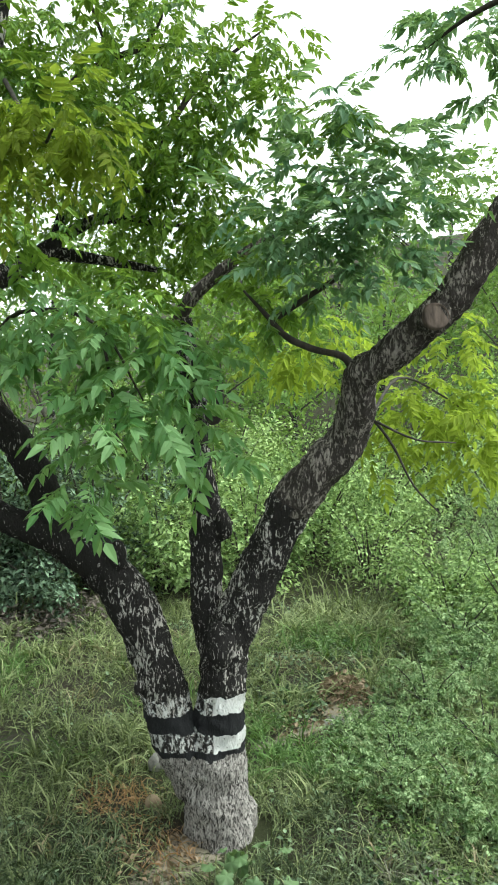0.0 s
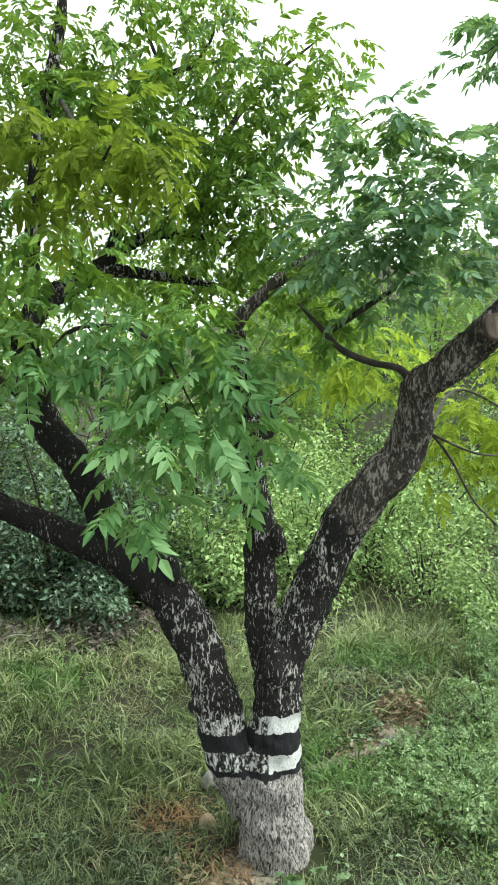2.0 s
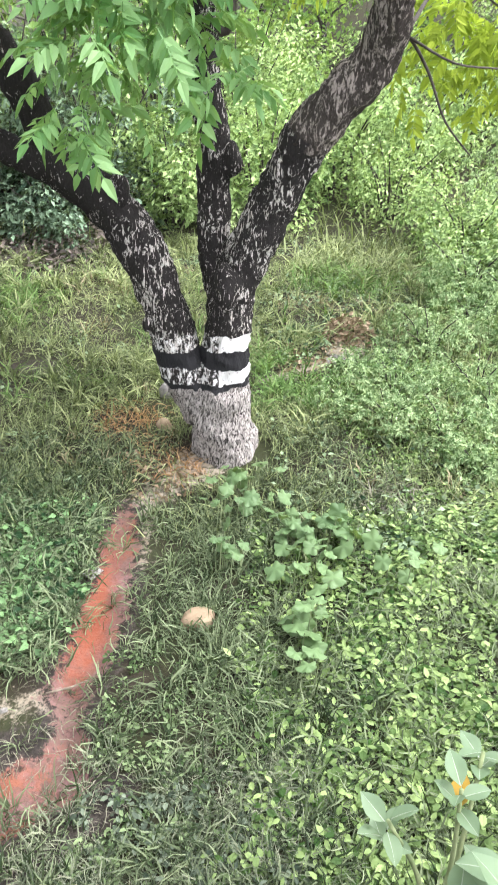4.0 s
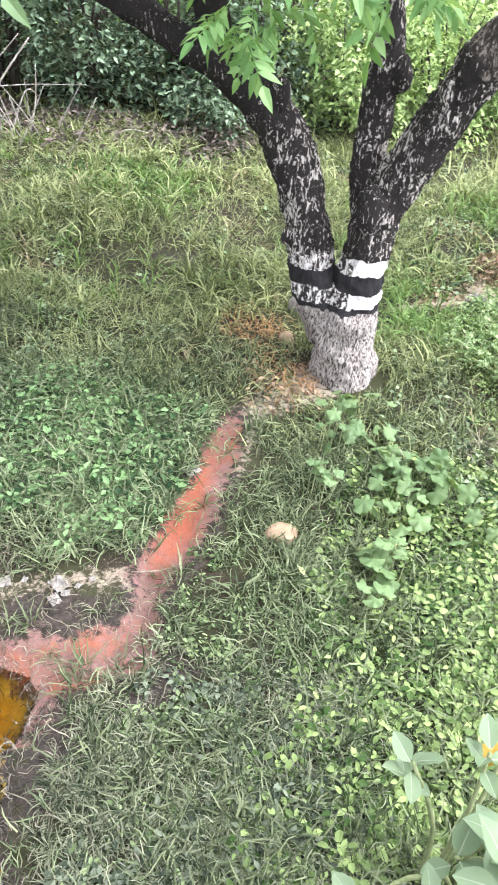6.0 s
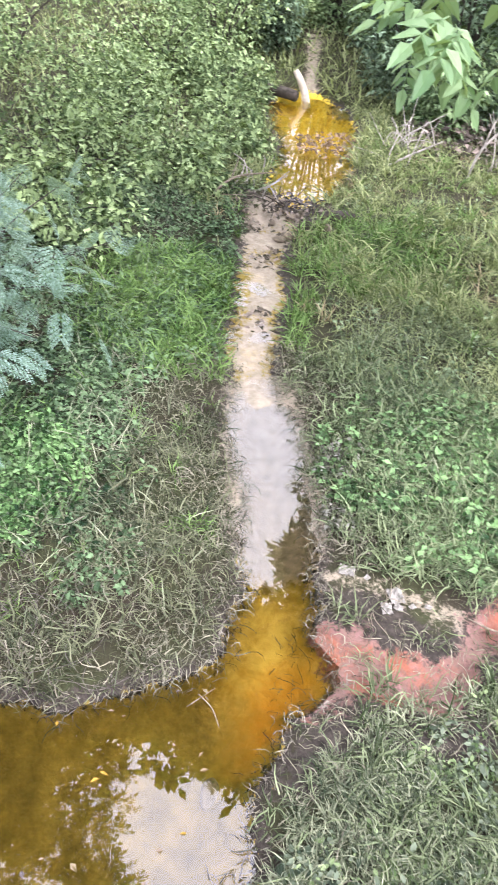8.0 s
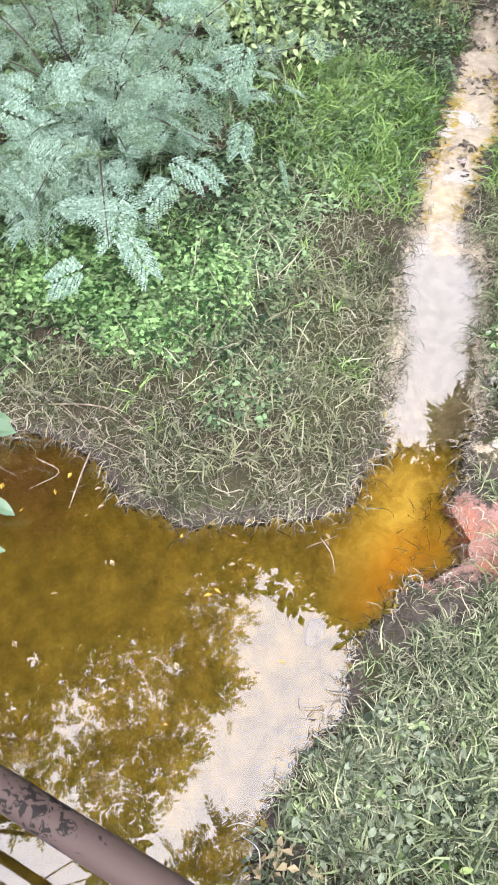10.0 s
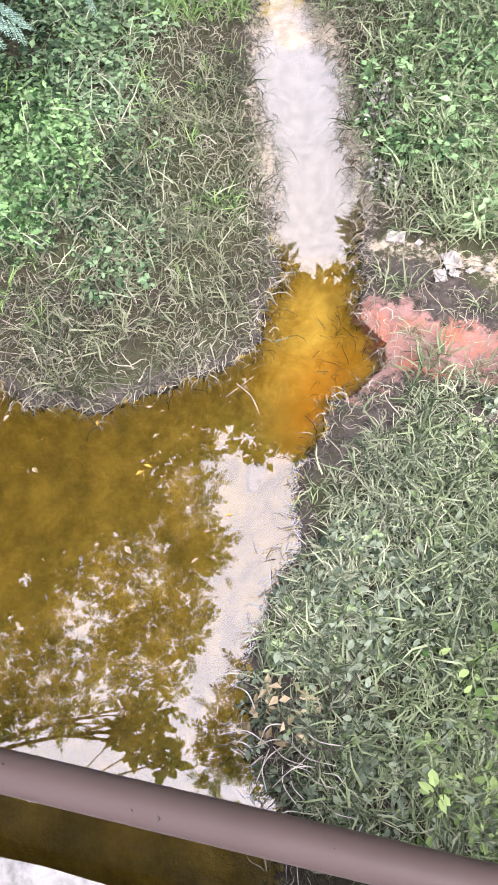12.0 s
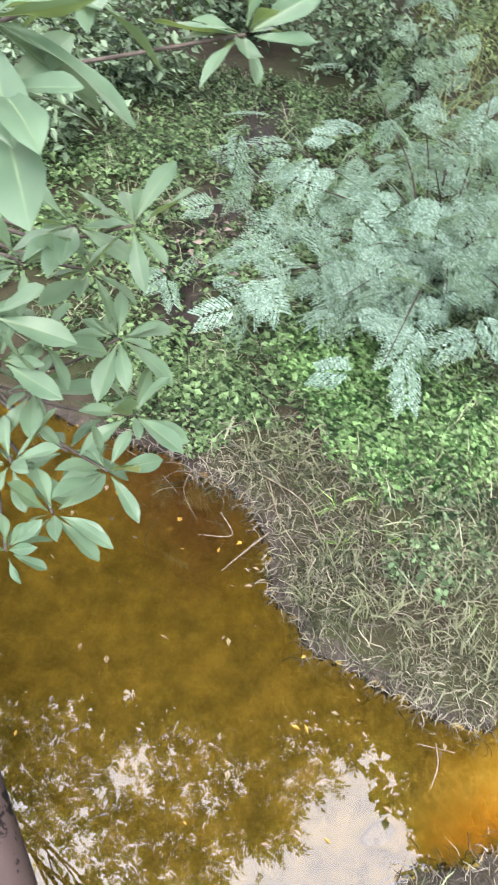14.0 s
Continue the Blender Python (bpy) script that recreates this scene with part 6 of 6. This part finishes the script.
x, y = spots(5600, -6.2, 3.4, 4.2, 8.6, lambda x, y: land(x, y) * np.clip(ripple(x + 1, y, 1.6) + 0.35, 0, 1))
tufts("grass_tufts", "pale arching grass tufts across the clearing", x, y, 0.12, 0.3, MEADOW)
x, y = spots(3000, -5.5, 2.2, 4.0, 7.5, lambda x, y: land(x, y) * np.clip(patch(-3.4, 4.6, 1.0)(x, y) + patch(0.7, 5.0, 0.7)(x, y) + patch(1.2, 7.2, 0.6)(x, y) + patch(-2.2, 6.6, 0.8)(x, y) + 0.08, 0, 1))
tufts("grass_tufts", "fresh green grass tufts in the clearing", x, y, 0.12, 0.26, GREEN_TUFT)
x, y = spots(4200, -2.6, 1.4, 0.25, 4.3, lambda x, y: land(x, y) * np.clip(ripple(x, y + 2, 2.6) + 0.5, 0, 1))
west = (x + y < 0.12) & (x < -1.15)
tufts("grass_tufts", "arching grass tufts on the bank", x[~west], y[~west], 0.08, 0.19, GRASS)
tufts("grass_tufts", "dull arching grass tufts on the stream bank", x[west], y[west], 0.08, 0.17, BANK_GRASS)
x, y = spots(1500, -0.7, 0.5, 0.15, 1.9, lambda x, y: land(x, y) * np.clip(ripple(x + 2, y + 1, 3.0) + 0.5, 0, 1))
tufts("grass_tufts", "cool green grass tufts beside the pond", x, y, 0.06, 0.12, GRASS_COOL)
x, y = spots(8000, -3.4, 0.5, -0.4, 3.2, lambda x, y: wilt(x, y) * np.clip(0.5 + ripple(x, y + 4, 3.3), 0, 1))
grass("dry_grass", "pale dead strands tangled over the bank grass", x, y, 0.09, 0.19, GRASS_DRY, 0.2, 0.55, WILTED, 0.08)
x, y = spots(45000, -3.3, 0.3, -0.5, 3.2, lambda x, y: (water_gap(x, y) > -0.06) * np.clip(1.2 - np.abs(water_gap(x, y) - 0.02) / 0.08, 0, 1) * ((x + 0.21) * OUT.x + (y + 0.135) * OUT.y > -0.2))
grass("dead_roots", "grey matted dead roots along the waterline", x, y, 0.03, 0.10, ROOT_MAT, 0.15, 0.7, WILTED, 0.05)
x, y = spots(1800, -4.8, -2.4, 1.9, 4.0, lambda x, y: land(x, y) * patch(-3.6, 2.95, 1.0)(x, y))
tufts("grass_tufts", "fresh green grass tufts along the stream", x, y, 0.1, 0.22, GREEN_TUFT)
x, y = spots(900, -5.5, 2.0, 3.6, 7.5, lambda x, y: land(x, y) * np.clip(ripple(x + 5, y, 1.9) - 0.1, 0, 1))
tufts("grass_tufts", "straw-coloured tufts in the clearing", x, y, 0.1, 0.22, STRAW)
x, y = spots(1500, -0.6, 0.5, 0.2, 1.8, lambda x, y: land(x, y) * np.clip(ripple(x, y + 2, 3.6) + 0.6, 0, 1))
tufts("grass_tufts", "grey-green grass tufts beside the pond", x, y, 0.06, 0.13, GRASS_COOL)
x, y = spots(160, -3.2, -1.4, 0.3, 2.4, lambda x, y: land(x, y) * np.clip(ripple(x, y + 2, 3.0) + 0.2, 0, 1))
tufts("grass_tufts", "green grass tufts above the wilted edge", x, y, 0.07, 0.16, GREEN_TUFT)


def weed_template(leaves, spread, seed, width=0.55, stem=0.65, near=True):
    r = np.random.default_rng(seed)
    n = leaves
    yaw = np.arange(n) * 2.4
    hgt = np.linspace(0.3, 1.0, n)
    T = np.stack([0.12 * np.cos(yaw), 0.12 * np.sin(yaw), hgt * stem], 1)
    return scatter(round_leaf(width, 0.12, 0.25) if near else leaf(width, 0.12, 0.25, 0.48), turns(n, yaw, r.uniform(-0.3, 0.5, n), r.normal(0, 0.3, n)), T, spread * r.uniform(0.6, 1.2, n))


WEEDS = [weed_template(6 + k, 0.42, k, 0.5 + 0.08 * k) for k in range(3)]
WEEDS_FAR = [weed_template(5 + k, 0.45, k, 0.55 + 0.08 * k, 0.65, False) for k in range(3)]


def weeds(name, label, x, y, lo, hi, material):
    pieces = []
    third = rng.integers(0, 3, len(x))
    for k in range(3):
        xx, yy = x[third == k], y[third == k]
        n = len(xx)
        pieces.append(scatter((WEEDS if y.min() < 2.2 and x.max() > -2.0 else WEEDS_FAR)[k], weed_turns(n), np.stack([xx, yy, ground_z(xx, yy)], 1), rng.uniform(lo, hi, n)))
    tagged(new(name, mesh_of(name, *joined(pieces), material)), label, "weeds", kind="stuff")


def weed_turns(n):
    """Upright plants: turned about z, leaning a little."""
    return turns(n, rng.uniform(0, 6.28, n), rng.normal(0, 0.25, n), rng.normal(0, 0.25, n))


x, y = spots(16500, -0.6, 2.6, 0.2, 3.4, lambda x, y: land(x, y) * tufty(x, y, 5) * np.clip((x + 0.1 - 0.10 * (y - 1) - 0.35 * np.clip((0.8 - y) / 0.4, 0, 1)) / 0.65, 0, 1))
weeds("weeds", "bright low leafy weeds carpeting the bank", x, y, 0.05, 0.105, WEED_BRIGHT)
x, y = spots(2200, -0.5, 1.0, 0.3, 2.4, lambda x, y: land(x, y) * tufty(x, y, 6) * 0.8)
weeds("weeds", "pale small-leaved weeds among the grass", x, y, 0.035, 0.07, WEED_PALE)
x, y = spots(5200, -2.3, -0.6, 2.2, 4.0, lambda x, y: land(x, y) * tufty(x, y, 6) * np.clip((0.8 - np.hypot((x + 1.3) / 1.1, y - 2.95)) / 0.4, 0, 1))
weeds("weeds", "mounded green weeds beside the red channel", x, y, 0.05, 0.13, MOUND_WEED)
x, y = spots(3400, -2.0, -0.6, 2.3, 3.8, lambda x, y: land(x, y) * tufty(x, y, 5) * patch(-1.2, 3.05, 0.55)(x, y))
weeds("weeds", "fresh green weeds standing up in the mound", x, y, 0.05, 0.12, CLUMP)
x, y = spots(2300, -2.2, -0.6, 2.3, 4.0, lambda x, y: land(x, y) * tufty(x, y, 4) * patch(-1.15, 3.1, 0.7)(x, y))
weeds("weeds", "pale-leaved weeds topping the mound", x, y, 0.05, 0.10, WEED_PALE)
x, y = spots(9000, -2.3, -0.6, 2.1, 4.0, lambda x, y: land(x, y) * np.clip((0.9 - np.hypot((x + 1.3) / 1.1, y - 2.95)) / 0.3, 0, 1))
grass("grass", "tall blades growing through the mounded weeds", x, y, 0.1, 0.2, GRASS, 0.85)
x, y = spots(10000, -3.8, -1.6, 0.6, 3.6, lambda x, y: land(x, y) * tufty(x, y, 4) * np.clip((water_gap(x, y) - 0.42) / 0.35, 0, 1))
weeds("weeds", "leafy green weeds on the stream bank", x, y, 0.04, 0.09, BANK_WEED)
x, y = spots(7000, -6.2, -3.0, 1.4, 5.0, lambda x, y: land(x, y) * tufty(x, y, 3) * (x + y < 0.1))
weeds("weeds", "green weeds on the far stream bank", x, y, 0.06, 0.13, BANK_WEED)
x, y = spots(10000, -3.6, -2.2, 0.3, 1.7, lambda x, y: land(x, y) * np.maximum(patch(-2.85, 1.0, 0.55)(x, y), patch(-3.2, 0.6, 0.35)(x, y)))
weeds("weeds", "bright green clump of small-leaved weeds", x, y, 0.05, 0.10, CLUMP)
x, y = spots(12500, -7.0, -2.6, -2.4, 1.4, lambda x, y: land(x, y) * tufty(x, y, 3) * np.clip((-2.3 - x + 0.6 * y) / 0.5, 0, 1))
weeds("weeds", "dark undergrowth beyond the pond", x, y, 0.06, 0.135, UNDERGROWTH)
x, y = spots(2200, 0.3, 4.0, 3.0, 8.5, lambda x, y: land(x, y) * np.clip(ripple(x, y, 0.9) + 0.6, 0, 1))
weeds("weeds", "scattered green weeds in the clearing", x, y, 0.05, 0.13, WEED)
x, y = spots(4200, 0.5, 3.2, 2.9, 5.4, lambda x, y: land(x, y) * tufty(x, y, 4) * np.clip((x - 0.75) / 0.5, 0, 1))
weeds("weeds", "bright low weeds spreading into the clearing", x, y, 0.05, 0.11, WEED_BRIGHT)
x, y = spots(3000, -6.0, 0.3, 3.6, 8.2, lambda x, y: land(x, y) * np.clip(ripple(x, y, 1.1) + 0.3, 0, 1))
weeds("weeds", "weeds among the grass", x, y, 0.05, 0.12, WEED)
x, y = spots(1700, -0.55, 0.6, 0.1, 1.7, lambda x, y: land(x, y, -0.02) * np.clip(0.35 + ripple(x + 7, y, 3.4) + 0.5 * (y < 0.8), 0, 1))
weeds("weeds", "grey-green leafy weeds hanging over the pond", x, y, 0.04, 0.085, WEED_DULL)
x, y = spots(2600, -1.3, -0.3, 0.7, 2.1, lambda x, y: (np.minimum(chain_gap(x, y, BAREMUD), chain_gap(x, y, SCRAPMUD) + 0.04) < 0.05) * 0.7)
grass("dry_grass", "dull dead strands lying over the bare mud", x, y, 0.05, 0.12, GRASS_DRY, 0.25, 0.6, WILTED)
x, y = spots(1100, -3.5, -2.2, -0.5, 0.2, lambda x, y: (water_gap(x, y) > 0.04) * patch(-2.8, -0.1, 0.5)(x, y))
weeds("weeds", "dark low weeds on the mud above the pond", x, y, 0.05, 0.10, UNDERGROWTH)
